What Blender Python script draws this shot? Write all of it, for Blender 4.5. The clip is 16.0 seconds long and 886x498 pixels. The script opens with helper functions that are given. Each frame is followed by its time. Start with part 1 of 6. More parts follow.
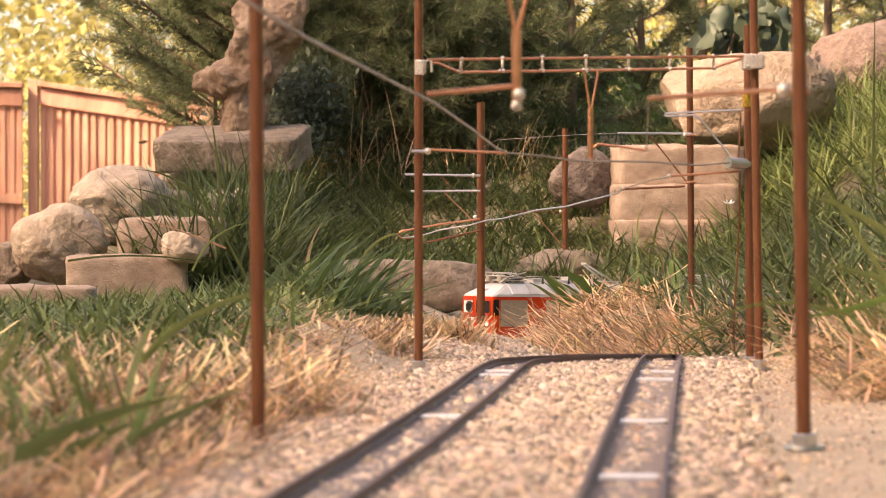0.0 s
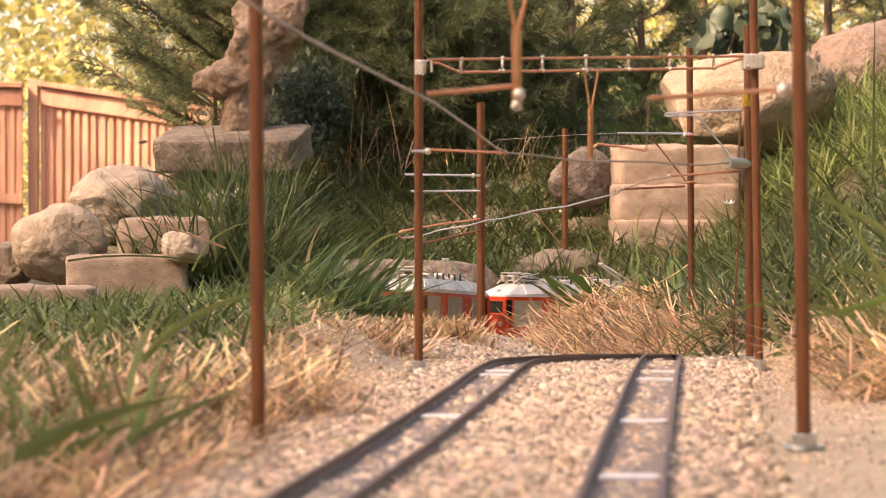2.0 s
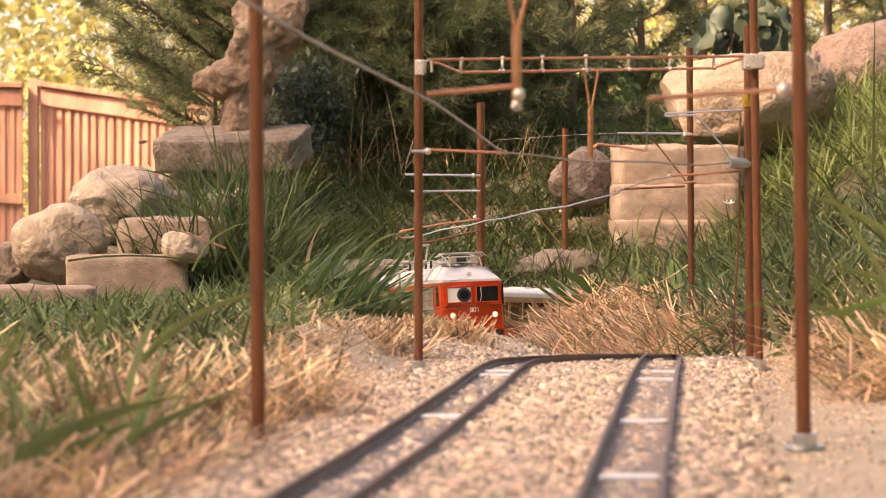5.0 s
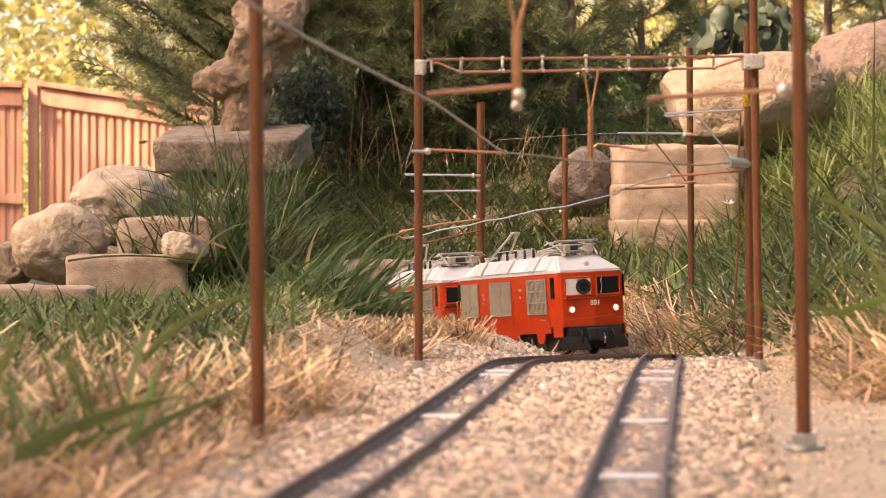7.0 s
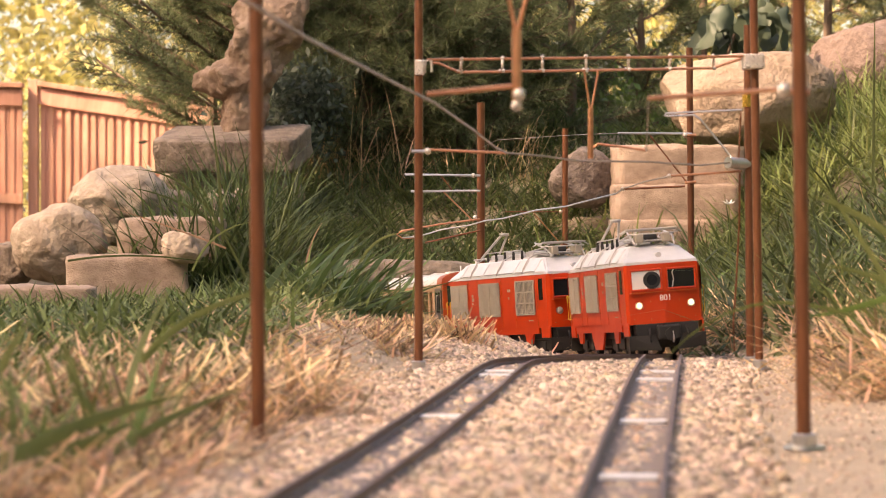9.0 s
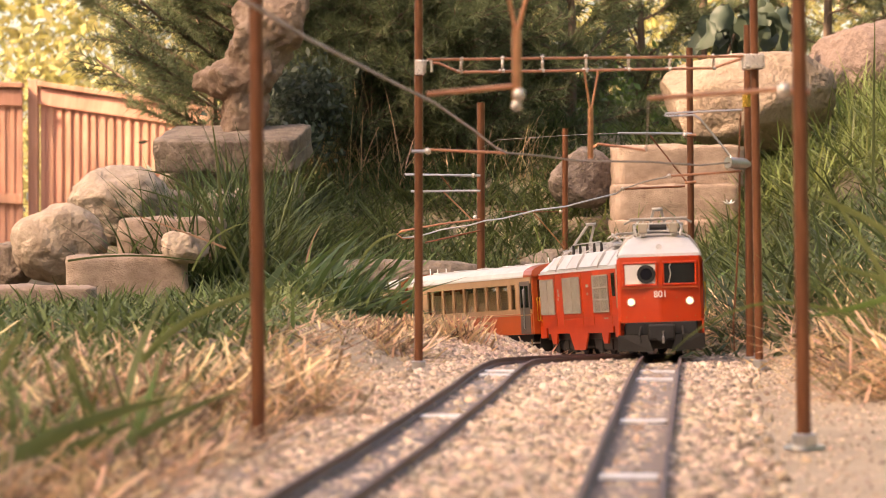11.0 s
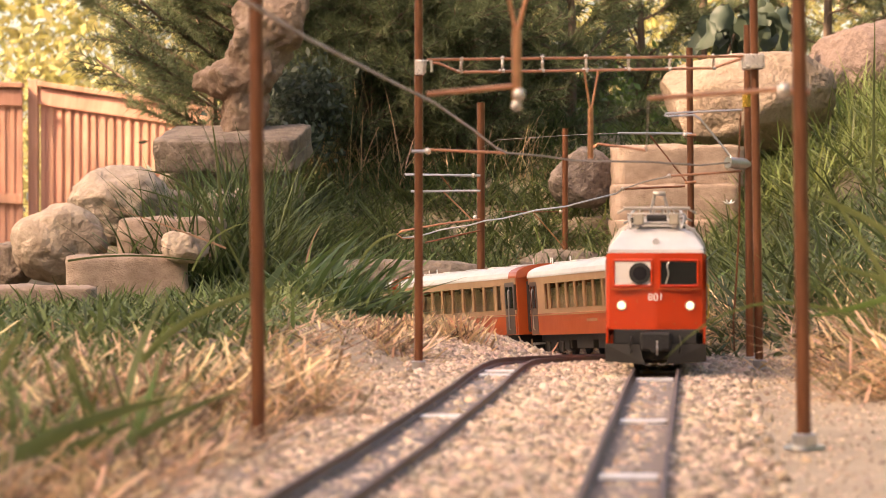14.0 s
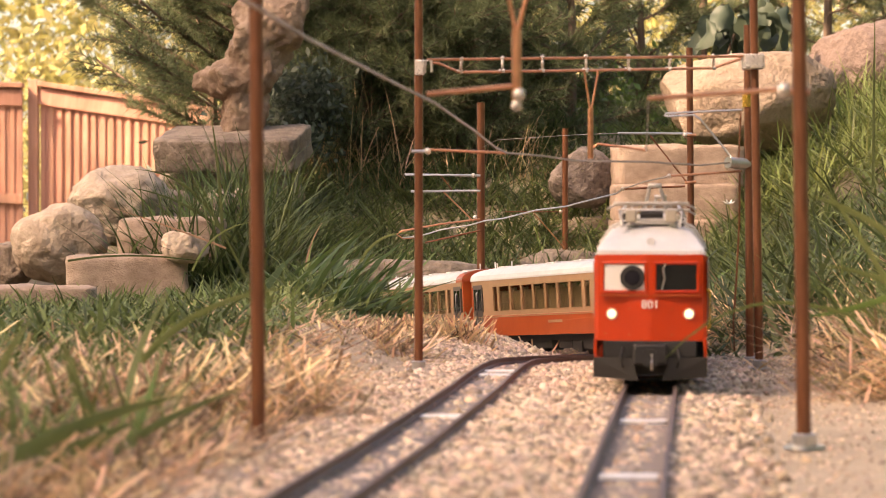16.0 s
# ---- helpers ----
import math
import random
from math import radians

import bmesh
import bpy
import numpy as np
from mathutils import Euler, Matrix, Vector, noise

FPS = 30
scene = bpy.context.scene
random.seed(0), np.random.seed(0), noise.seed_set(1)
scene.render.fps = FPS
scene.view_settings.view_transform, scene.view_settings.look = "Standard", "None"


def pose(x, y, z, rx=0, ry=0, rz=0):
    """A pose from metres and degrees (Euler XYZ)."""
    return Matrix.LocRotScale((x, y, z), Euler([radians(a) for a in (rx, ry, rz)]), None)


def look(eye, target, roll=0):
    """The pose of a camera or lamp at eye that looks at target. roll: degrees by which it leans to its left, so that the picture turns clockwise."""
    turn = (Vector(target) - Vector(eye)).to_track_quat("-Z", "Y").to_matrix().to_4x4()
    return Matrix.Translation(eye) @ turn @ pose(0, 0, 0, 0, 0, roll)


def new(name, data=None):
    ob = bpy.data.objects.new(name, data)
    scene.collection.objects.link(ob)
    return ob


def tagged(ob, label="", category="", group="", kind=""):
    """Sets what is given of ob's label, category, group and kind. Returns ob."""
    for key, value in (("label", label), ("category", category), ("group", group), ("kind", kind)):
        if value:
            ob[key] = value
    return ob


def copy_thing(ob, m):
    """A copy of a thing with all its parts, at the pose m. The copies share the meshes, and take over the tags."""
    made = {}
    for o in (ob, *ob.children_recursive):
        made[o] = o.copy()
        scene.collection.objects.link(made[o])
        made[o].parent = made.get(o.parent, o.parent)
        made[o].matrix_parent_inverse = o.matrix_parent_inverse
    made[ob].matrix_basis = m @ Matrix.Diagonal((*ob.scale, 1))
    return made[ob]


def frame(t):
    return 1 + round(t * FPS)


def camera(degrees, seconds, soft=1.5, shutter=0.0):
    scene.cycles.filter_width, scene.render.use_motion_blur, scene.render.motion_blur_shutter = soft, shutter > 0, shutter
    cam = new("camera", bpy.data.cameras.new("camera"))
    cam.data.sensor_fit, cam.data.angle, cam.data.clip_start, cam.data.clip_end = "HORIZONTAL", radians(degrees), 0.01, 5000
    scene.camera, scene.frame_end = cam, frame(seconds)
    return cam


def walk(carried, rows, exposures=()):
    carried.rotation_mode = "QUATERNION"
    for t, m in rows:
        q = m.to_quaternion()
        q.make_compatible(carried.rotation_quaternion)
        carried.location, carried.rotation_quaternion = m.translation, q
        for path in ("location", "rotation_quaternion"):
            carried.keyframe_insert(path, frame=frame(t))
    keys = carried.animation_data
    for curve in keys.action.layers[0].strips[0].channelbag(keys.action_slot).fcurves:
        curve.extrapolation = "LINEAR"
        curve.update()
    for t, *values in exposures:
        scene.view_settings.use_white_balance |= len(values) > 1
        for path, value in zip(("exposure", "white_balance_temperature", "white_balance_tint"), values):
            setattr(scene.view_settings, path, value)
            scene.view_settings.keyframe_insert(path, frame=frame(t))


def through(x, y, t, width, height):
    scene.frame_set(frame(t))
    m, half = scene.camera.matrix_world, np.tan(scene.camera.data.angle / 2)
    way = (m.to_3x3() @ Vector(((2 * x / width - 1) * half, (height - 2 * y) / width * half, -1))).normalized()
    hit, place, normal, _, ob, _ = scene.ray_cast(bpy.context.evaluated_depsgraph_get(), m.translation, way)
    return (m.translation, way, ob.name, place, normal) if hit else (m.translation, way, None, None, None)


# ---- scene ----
cam = camera(17.0, 16.0, soft=0.7)
EYE = (0.0, 0.0, 0.17)
walk(cam, [(0, look(EYE, (0, 10, 0.0633))), (16, look(EYE, (0, 10, 0.0633)))],
     exposures=[(0, 1.77, 8850, 25), (16, 1.71, 8850, 25)])
cam.data.dof.use_dof = True
cam.data.dof.focus_distance = 5.3
cam.data.dof.aperture_fstop = 19

# ---- light: a warm low sun from the left, hazy sky ----
SUN_EL, SUN_AZ = 40.0, 238.0   # azimuth clockwise from +Y: the sun stands to the left and a little behind
world = bpy.data.worlds.new("world")
world.use_nodes = True
scene.world = world
wn = world.node_tree
sky = wn.nodes.new("ShaderNodeTexSky")
sky.sky_type = 'NISHITA'
sky.sun_disc = False
sky.sun_elevation = radians(SUN_EL)
sky.sun_rotation = radians(SUN_AZ)
sky.dust_density = 3.0
wn.links.new(sky.outputs[0], wn.nodes["Background"].inputs[0])
wn.nodes["Background"].inputs[1].default_value = 0.138
sun_data = bpy.data.lights.new("sun", 'SUN')
sun_data.energy = 4.9
sun_data.angle = radians(2.5)
sun_data.color = (1.0, 0.86, 0.68)
sun = new("sun", sun_data)
az, el = radians(SUN_AZ), radians(SUN_EL)
sun_dir = Vector((math.sin(az) * math.cos(el), math.cos(az) * math.cos(el), math.sin(el)))
sun.matrix_world = look(sun_dir * 20, (0, 0, 0))


# ---- materials ----
def mat(name, col, rough=0.6, metal=0.0, col2=None, scale=40.0, bump=0.0, bscale=None, island=0.0, objrand=0.0,
        spec=0.4, stretch=(1, 1, 1), coat=0.0, trans=0.0, glow=0.0, detail=6.0, low=0.35, high=0.65, rvar=0.15):
    """A procedural surface: two colours mixed by noise at two scales, optional change from piece to piece, fine relief."""
    m = bpy.data.materials.new(name)
    m.use_nodes = True
    nt = m.node_tree
    n, l = nt.nodes, nt.links
    b = n["Principled BSDF"]
    col2 = col2 or tuple(c * 0.72 for c in col)
    tc = n.new("ShaderNodeTexCoord")
    mp = n.new("ShaderNodeMapping")
    mp.inputs["Scale"].default_value = stretch
    l.new(tc.outputs["Object"], mp.inputs[0])
    n1 = n.new("ShaderNodeTexNoise")
    n1.inputs["Scale"].default_value = scale
    n1.inputs["Detail"].default_value = detail
    n1.inputs["Roughness"].default_value = 0.65
    n2 = n.new("ShaderNodeTexNoise")
    n2.inputs["Scale"].default_value = scale * 0.13
    n2.inputs["Detail"].default_value = 3
    l.new(mp.outputs[0], n1.inputs[0])
    l.new(mp.outputs[0], n2.inputs[0])
    av = n.new("ShaderNodeMath")
    av.operation = 'ADD'
    l.new(n1.outputs[0], av.inputs[0])
    l.new(n2.outputs[0], av.inputs[1])
    rg = n.new("ShaderNodeMapRange")
    rg.inputs[1].default_value, rg.inputs[2].default_value = low * 2, high * 2
    l.new(av.outputs[0], rg.inputs[0])
    mx = n.new("ShaderNodeMix")
    mx.data_type = 'RGBA'
    mx.inputs[6].default_value = (*col, 1)
    mx.inputs[7].default_value = (*col2, 1)
    l.new(rg.outputs[0], mx.inputs[0])
    out = mx.outputs[2]
    if island or objrand:
        hs = n.new("ShaderNodeHueSaturation")
        mr = n.new("ShaderNodeMapRange")
        k = island or objrand
        mr.inputs[3].default_value, mr.inputs[4].default_value = 1 - k, 1 + k
        if island:
            gi = n.new("ShaderNodeNewGeometry")
            l.new(gi.outputs["Random Per Island"], mr.inputs[0])
        else:
            gi = n.new("ShaderNodeObjectInfo")
            l.new(gi.outputs["Random"], mr.inputs[0])
        l.new(out, hs.inputs["Color"])
        l.new(mr.outputs[0], hs.inputs["Value"])
        m2 = n.new("ShaderNodeMapRange")
        m2.inputs[3].default_value, m2.inputs[4].default_value = 0.5 - 0.035 * k, 0.5 + 0.035 * k
        wh = n.new("ShaderNodeTexWhiteNoise")
        wh.noise_dimensions = '1D'
        l.new(gi.outputs["Random Per Island" if island else "Random"], wh.inputs["W"])
        l.new(wh.outputs[0], m2.inputs[0])
        l.new(m2.outputs[0], hs.inputs["Hue"])
        out = hs.outputs[0]
    l.new(out, b.inputs["Base Color"])
    rr = n.new("ShaderNodeMapRange")
    rr.inputs[3].default_value, rr.inputs[4].default_value = max(0.02, rough - rvar), min(1, rough + rvar)
    l.new(n1.outputs[0], rr.inputs[0])
    l.new(rr.outputs[0], b.inputs["Roughness"])
    b.inputs["Metallic"].default_value = metal
    b.inputs["Specular IOR Level"].default_value = spec
    b.inputs["Coat Weight"].default_value = coat
    b.inputs["Transmission Weight"].default_value = trans
    if glow:
        b.inputs["Emission Color"].default_value = (1.0, 0.76, 0.42, 1)
        b.inputs["Emission Strength"].default_value = glow
    if bump:
        n3 = n.new("ShaderNodeTexNoise")
        n3.inputs["Scale"].default_value = bscale or scale * 2
        n3.inputs["Detail"].default_value = 8
        l.new(mp.outputs[0], n3.inputs[0])
        bp = n.new("ShaderNodeBump")
        bp.inputs["Strength"].default_value = bump
        bp.inputs["Distance"].default_value = 0.01
        l.new(n3.outputs[0], bp.inputs["Height"])
        l.new(bp.outputs[0], b.inputs["Normal"])
    return m


def leaf_mat(name, col, col2, island=0.5, through=0.35, rough=0.48, scale=6.0):
    """Leaf or blade: part of the light passes through it."""
    m = mat(name, col, rough, 0, col2, scale=scale, island=island, spec=0.3)
    nt = m.node_tree
    b = nt.nodes["Principled BSDF"]
    tr = nt.nodes.new("ShaderNodeBsdfTranslucent")
    ms = nt.nodes.new("ShaderNodeMixShader")
    ms.inputs[0].default_value = through
    src = b.inputs["Base Color"].links[0].from_socket
    nt.links.new(src, tr.inputs[0])
    nt.links.new(b.outputs[0], ms.inputs[1])
    nt.links.new(tr.outputs[0], ms.inputs[2])
    nt.links.new(ms.outputs[0], nt.nodes["Material Output"].inputs[0])
    return m


M = dict(
    soil=mat("sandy_soil", (0.56, 0.44, 0.32), 0.95, 0, (0.40, 0.30, 0.21), scale=30, bump=0.6, bscale=140),
    gravel=mat("ballast_stone", (0.49, 0.32, 0.195), 0.85, 0, (0.64, 0.52, 0.43), scale=240, island=0.55, bump=0.2),
    rail=mat("rail_brown", (0.13, 0.085, 0.075), 0.6, 0.1, (0.19, 0.13, 0.115), scale=90),
    sleeper=mat("sleeper_grey", (0.24, 0.20, 0.20), 0.8, 0, (0.33, 0.28, 0.26), scale=120, bump=0.2),
    clip=mat("white_plastic", (0.84, 0.82, 0.82), 0.35, 0, (0.62, 0.60, 0.60), scale=60),
    copper=mat("rusty_rod", (0.26, 0.098, 0.048), 0.40, 0.5, (0.14, 0.055, 0.030), scale=70, bump=0.15, bscale=300, stretch=(1, 1, 0.25)),
    wire_copper=mat("copper_wire", (0.66, 0.32, 0.18), 0.33, 0.75, (0.38, 0.16, 0.09), scale=120),
    solder=mat("bright_solder", (0.84, 0.78, 0.70), 0.3, 0.7, (0.40, 0.30, 0.24), scale=200, bump=0.3),
    zinc=mat("zinc_steel", (0.62, 0.60, 0.58), 0.32, 0.9, (0.48, 0.46, 0.44), scale=150),
    brass=mat("brass_sleeve", (0.75, 0.45, 0.10), 0.28, 0.9, (0.6, 0.35, 0.08), scale=100),
    wire=mat("weathered_wire", (0.42, 0.36, 0.32), 0.5, 0.5, (0.3, 0.26, 0.23), scale=100),
    rock_warm=mat("warm_boulder", (0.52, 0.41, 0.315), 0.9, 0, (0.31, 0.23, 0.17), scale=24, bump=0.9, bscale=75, low=0.42, high=0.60, detail=10),
    rock_grey=mat("grey_boulder", (0.34, 0.26, 0.20), 0.9, 0, (0.17, 0.125, 0.095), scale=30, bump=1.0, bscale=85, low=0.42, high=0.60, detail=10),
    sandstone=mat("sandstone_block", (0.43, 0.315, 0.245), 0.92, 0, (0.27, 0.19, 0.145), scale=38, bump=0.5, bscale=240, stretch=(1, 1, 1.3), low=0.42, high=0.62, detail=10),
    rock_pale=mat("pale_boulder", (0.44, 0.33, 0.25), 0.9, 0, (0.23, 0.165, 0.12), scale=48, bump=1.0, bscale=90, low=0.36, high=0.64, detail=14),
    # reddish-brown rock, its colour also darkened to stand for shade
    rock_rose=mat("rose_boulder", (0.195, 0.14, 0.122), 0.9, 0, (0.115, 0.082, 0.07), scale=40, bump=1.0, bscale=90, low=0.42, high=0.60, detail=10),
    rock_dark=mat("dark_boulder", (0.25, 0.195, 0.165), 0.9, 0, (0.125, 0.095, 0.08), scale=60, bump=1.0, bscale=120, low=0.42, high=0.60, detail=10),
    tufa=mat("orange_tufa", (0.33, 0.235, 0.17), 0.95, 0, (0.17, 0.105, 0.07), scale=26, bump=1.0, bscale=60, low=0.42, high=0.60, detail=10),
    grass=leaf_mat("green_grass", (0.125, 0.178, 0.048), (0.23, 0.26, 0.10)),
    grass_dark=leaf_mat("dark_grass", (0.060, 0.090, 0.028), (0.12, 0.145, 0.055)),
    grass_dry=leaf_mat("dry_straw", (0.78, 0.55, 0.33), (0.40, 0.25, 0.135), through=0.25, island=0.75),
    leaf=leaf_mat("broad_leaf", (0.11, 0.19, 0.045), (0.16, 0.25, 0.075), island=0.3),
    needle=leaf_mat("pine_needle", (0.105, 0.135, 0.065), (0.17, 0.195, 0.10), island=0.5, through=0.35),
    # leaf colour raised well above natural green to carry the sun's glare
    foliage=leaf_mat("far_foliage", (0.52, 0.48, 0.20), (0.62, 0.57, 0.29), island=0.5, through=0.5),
    leaf_dark=leaf_mat("dark_blade", (0.075, 0.125, 0.038), (0.12, 0.17, 0.06), island=0.4),
    shrub=leaf_mat("shrub_leaf", (0.062, 0.088, 0.058), (0.10, 0.125, 0.09), island=0.3, through=0.2),
    bark=mat("bark", (0.20, 0.13, 0.09), 0.95, 0, (0.11, 0.075, 0.055), scale=25, bump=0.9, stretch=(1, 1, 0.3)),
    fence=mat("fence_paint", (0.58, 0.31, 0.22), 0.75, 0, (0.40, 0.185, 0.125), scale=14, bump=0.3, stretch=(3, 3, 0.3), objrand=0.2),
    red=mat("loco_red", (0.57, 0.046, 0.008), 0.34, 0, (0.48, 0.037, 0.007), scale=30, coat=0.15, rvar=0.08),
    roof=mat("roof_silver", (0.66, 0.64, 0.63), 0.42, 0.15, (0.56, 0.54, 0.53), scale=40),
    roof_dark=mat("roof_panel_grey", (0.58, 0.55, 0.53), 0.5, 0.1, (0.50, 0.47, 0.45), scale=60),
    grille=mat("grille_beige", (0.42, 0.36, 0.28), 0.55, 0.1, (0.34, 0.29, 0.23), scale=50),
    grille_dark=mat("grille_shadow", (0.12, 0.10, 0.085), 0.6, 0, (0.09, 0.075, 0.065), scale=60),
    black=mat("black_plastic", (0.012, 0.011, 0.011), 0.55, 0, (0.03, 0.028, 0.027), scale=60),
    frame_grey=mat("underframe_grey", (0.018, 0.016, 0.015), 0.6, 0, (0.038, 0.032, 0.027), scale=80),
    glass_dark=mat("dark_window", (0.012, 0.012, 0.014), 0.08, 0, (0.02, 0.02, 0.02), scale=10, rvar=0.03),
    blind=mat("white_liner", (0.74, 0.70, 0.66), 0.6, 0, (0.66, 0.62, 0.58), scale=30),
    lens=mat("camera_lens", (0.008, 0.008, 0.012), 0.06, 0, (0.012, 0.01, 0.02), scale=10, rvar=0.02),
    lamp_on=mat("headlight_lit", (0.9, 0.85, 0.7), 0.2, 0, (0.9, 0.85, 0.7), glow=0.85),
    lamp_off=mat("headlight_unlit", (0.62, 0.58, 0.52), 0.15, 0.2, (0.55, 0.5, 0.45)),
    yellow=mat("yellow_rail", (0.75, 0.42, 0.04), 0.45, 0, (0.65, 0.36, 0.03)),
    white=mat("white_letter", (0.82, 0.80, 0.76), 0.5, 0, (0.76, 0.74, 0.70)),
    cream=mat("coach_cream", (0.47, 0.275, 0.15), 0.42, 0, (0.41, 0.235, 0.125), scale=30, coat=0.2),
    coach_red=mat("coach_red", (0.50, 0.088, 0.022), 0.33, 0, (0.42, 0.072, 0.018), scale=30, coat=0.3, rvar=0.08),
    coach_roof=mat("coach_roof", (0.70, 0.67, 0.63), 0.5, 0, (0.60, 0.57, 0.53), scale=40),
    curtain=mat("seat_beige", (0.80, 0.64, 0.44), 0.8, 0, (0.62, 0.48, 0.31), scale=50),
    door_brown=mat("door_brown", (0.12, 0.09, 0.075), 0.4, 0.2, (0.16, 0.12, 0.10), scale=30),
    panto=mat("pantograph_grey", (0.62, 0.58, 0.54), 0.42, 0.45, (0.44, 0.40, 0.36), scale=120),
)
# soil: painted grass-gap shade under lawn and banks, pale and sandy along the line
snt = M["soil"].node_tree
sbs = snt.nodes["Principled BSDF"]
sand_socket = sbs.inputs["Base Color"].links[0].from_socket
geo = snt.nodes.new("ShaderNodeNewGeometry")
sep = snt.nodes.new("ShaderNodeSeparateXYZ")
snt.links.new(geo.outputs["Position"], sep.inputs[0])
patch = snt.nodes.new("ShaderNodeTexNoise")
patch.inputs["Scale"].default_value = 5.0
patch.inputs["Detail"].default_value = 6
snt.links.new(geo.outputs["Position"], patch.inputs["Vector"])
ragged = snt.nodes.new("ShaderNodeMath")
ragged.operation = 'MULTIPLY_ADD'
ragged.inputs[1].default_value = 0.30
snt.links.new(patch.outputs[0], ragged.inputs[0])
snt.links.new(sep.outputs[0], ragged.inputs[2])
def soil_ramp(a, b):
    r = snt.nodes.new("ShaderNodeMapRange")
    r.inputs["From Min"].default_value, r.inputs["From Max"].default_value = a, b
    snt.links.new(ragged.outputs[0], r.inputs[0])
    return r.outputs[0]
smx = snt.nodes.new("ShaderNodeMath")
smx.operation = 'MAXIMUM'
snt.links.new(soil_ramp(-0.03, -0.20), smx.inputs[0])
snt.links.new(soil_ramp(0.66, 0.90), smx.inputs[1])
gap_shade = snt.nodes.new("ShaderNodeMix")
gap_shade.data_type = 'RGBA'
gap_shade.inputs[7].default_value = (0.075, 0.058, 0.036, 1)
snt.links.new(smx.outputs[0], gap_shade.inputs[0])
snt.links.new(sand_socket, gap_shade.inputs[6])
snt.links.new(gap_shade.outputs[2], sbs.inputs["Base Color"])
gl = bpy.data.materials.new("coach_glass")
gl.use_nodes = True
gb = gl.node_tree.nodes["Principled BSDF"]
gb.inputs["Base Color"].default_value = (0.75, 0.70, 0.62, 1)
gb.inputs["Transmission Weight"].default_value = 1.0
gb.inputs["Roughness"].default_value = 0.03
gb.inputs["IOR"].default_value = 1.2
M["glass"] = gl


# ---- mesh helpers ----
def mesh_of(name, bm, material, smooth=False):
    me = bpy.data.meshes.new(name)
    bm.to_mesh(me)
    bm.free()
    for m in (material if isinstance(material, (list, tuple)) else [material]):
        me.materials.append(m)
    if smooth:
        me.polygons.foreach_set("use_smooth", [True] * len(me.polygons))
    return me


def part(name, bm, material, parent, label="", smooth=False):
    ob = new(name, mesh_of(name, bm, material, smooth))
    ob.parent = parent
    if label:
        tagged(ob, label)
    return ob


def thing(name, x, y, z, rz, label, category, group="", kind=""):
    ob = new(name)
    ob.empty_display_size = 0.02
    ob.matrix_basis = pose(x, y, z, 0, 0, rz)
    return tagged(ob, label, category, group, kind)


def add_box(bm, lo, hi, bevel=0.0, m=None):
    r = bmesh.ops.create_cube(bm, size=1)
    vs = r["verts"]
    c = [(a + b) / 2 for a, b in zip(lo, hi)]
    s = [abs(b - a) for a, b in zip(lo, hi)]
    for v in vs:
        v.co = Vector((v.co.x * s[0] + c[0], v.co.y * s[1] + c[1], v.co.z * s[2] + c[2]))
        if m is not None:
            v.co = m @ v.co
    if bevel:
        es = list({e for v in vs for e in v.link_edges})
        bmesh.ops.bevel(bm, geom=es, offset=bevel, segments=2, affect='EDGES', profile=0.5)
    return bm


def box(lo, hi, bevel=0.0, m=None):
    return add_box(bmesh.new(), lo, hi, bevel, m)


def add_rod(bm, a, b, r, seg=10, r2=None):
    a, b = Vector(a), Vector(b)
    d = b - a
    q = d.to_track_quat('Z', 'Y').to_matrix().to_4x4()
    bmesh.ops.create_cone(bm, cap_ends=True, segments=seg, radius1=r, radius2=r if r2 is None else r2, depth=d.length,
                          matrix=Matrix.Translation((a + b) / 2) @ q)
    return bm


def rod(a, b, r, seg=10, r2=None):
    return add_rod(bmesh.new(), a, b, r, seg, r2)


def add_tube(bm, pts, r, seg=6):
    """A bent round wire through the points."""
    pts = [Vector(p) for p in pts]
    rings = []
    for i, p in enumerate(pts):
        d = (pts[min(i + 1, len(pts) - 1)] - pts[max(i - 1, 0)]).normalized()
        q = d.to_track_quat('Z', 'Y')
        rings.append([bm.verts.new(p + q @ Vector((math.cos(k * 2 * math.pi / seg) * r, math.sin(k * 2 * math.pi / seg) * r, 0))) for k in range(seg)])
    for a, b in zip(rings, rings[1:]):
        for k in range(seg):
            bm.faces.new((a[k], a[(k + 1) % seg], b[(k + 1) % seg], b[k]))
    bm.faces.new(rings[0][::-1])
    bm.faces.new(rings[-1])
    return bm


def tube(pts, r, seg=6):
    return add_tube(bmesh.new(), pts, r, seg)


def add_blob(bm, c, r, seg=10):
    bmesh.ops.create_uvsphere(bm, u_segments=seg, v_segments=max(5, seg // 2), radius=r, matrix=Matrix.Translation(c))
    return bm


def prism(profile, y0, y1, cap=True):
    """A closed outline in X and Z drawn along Y."""
    bm = bmesh.new()
    a = [bm.verts.new((x, y0, z)) for x, z in profile]
    b = [bm.verts.new((x, y1, z)) for x, z in profile]
    n = len(profile)
    for i in range(n):
        bm.faces.new((a[i], b[i], b[(i + 1) % n], a[(i + 1) % n]))
    if cap:
        bm.faces.new(a)
        bm.faces.new(b[::-1])
    bmesh.ops.recalc_face_normals(bm, faces=bm.faces[:])
    return bm


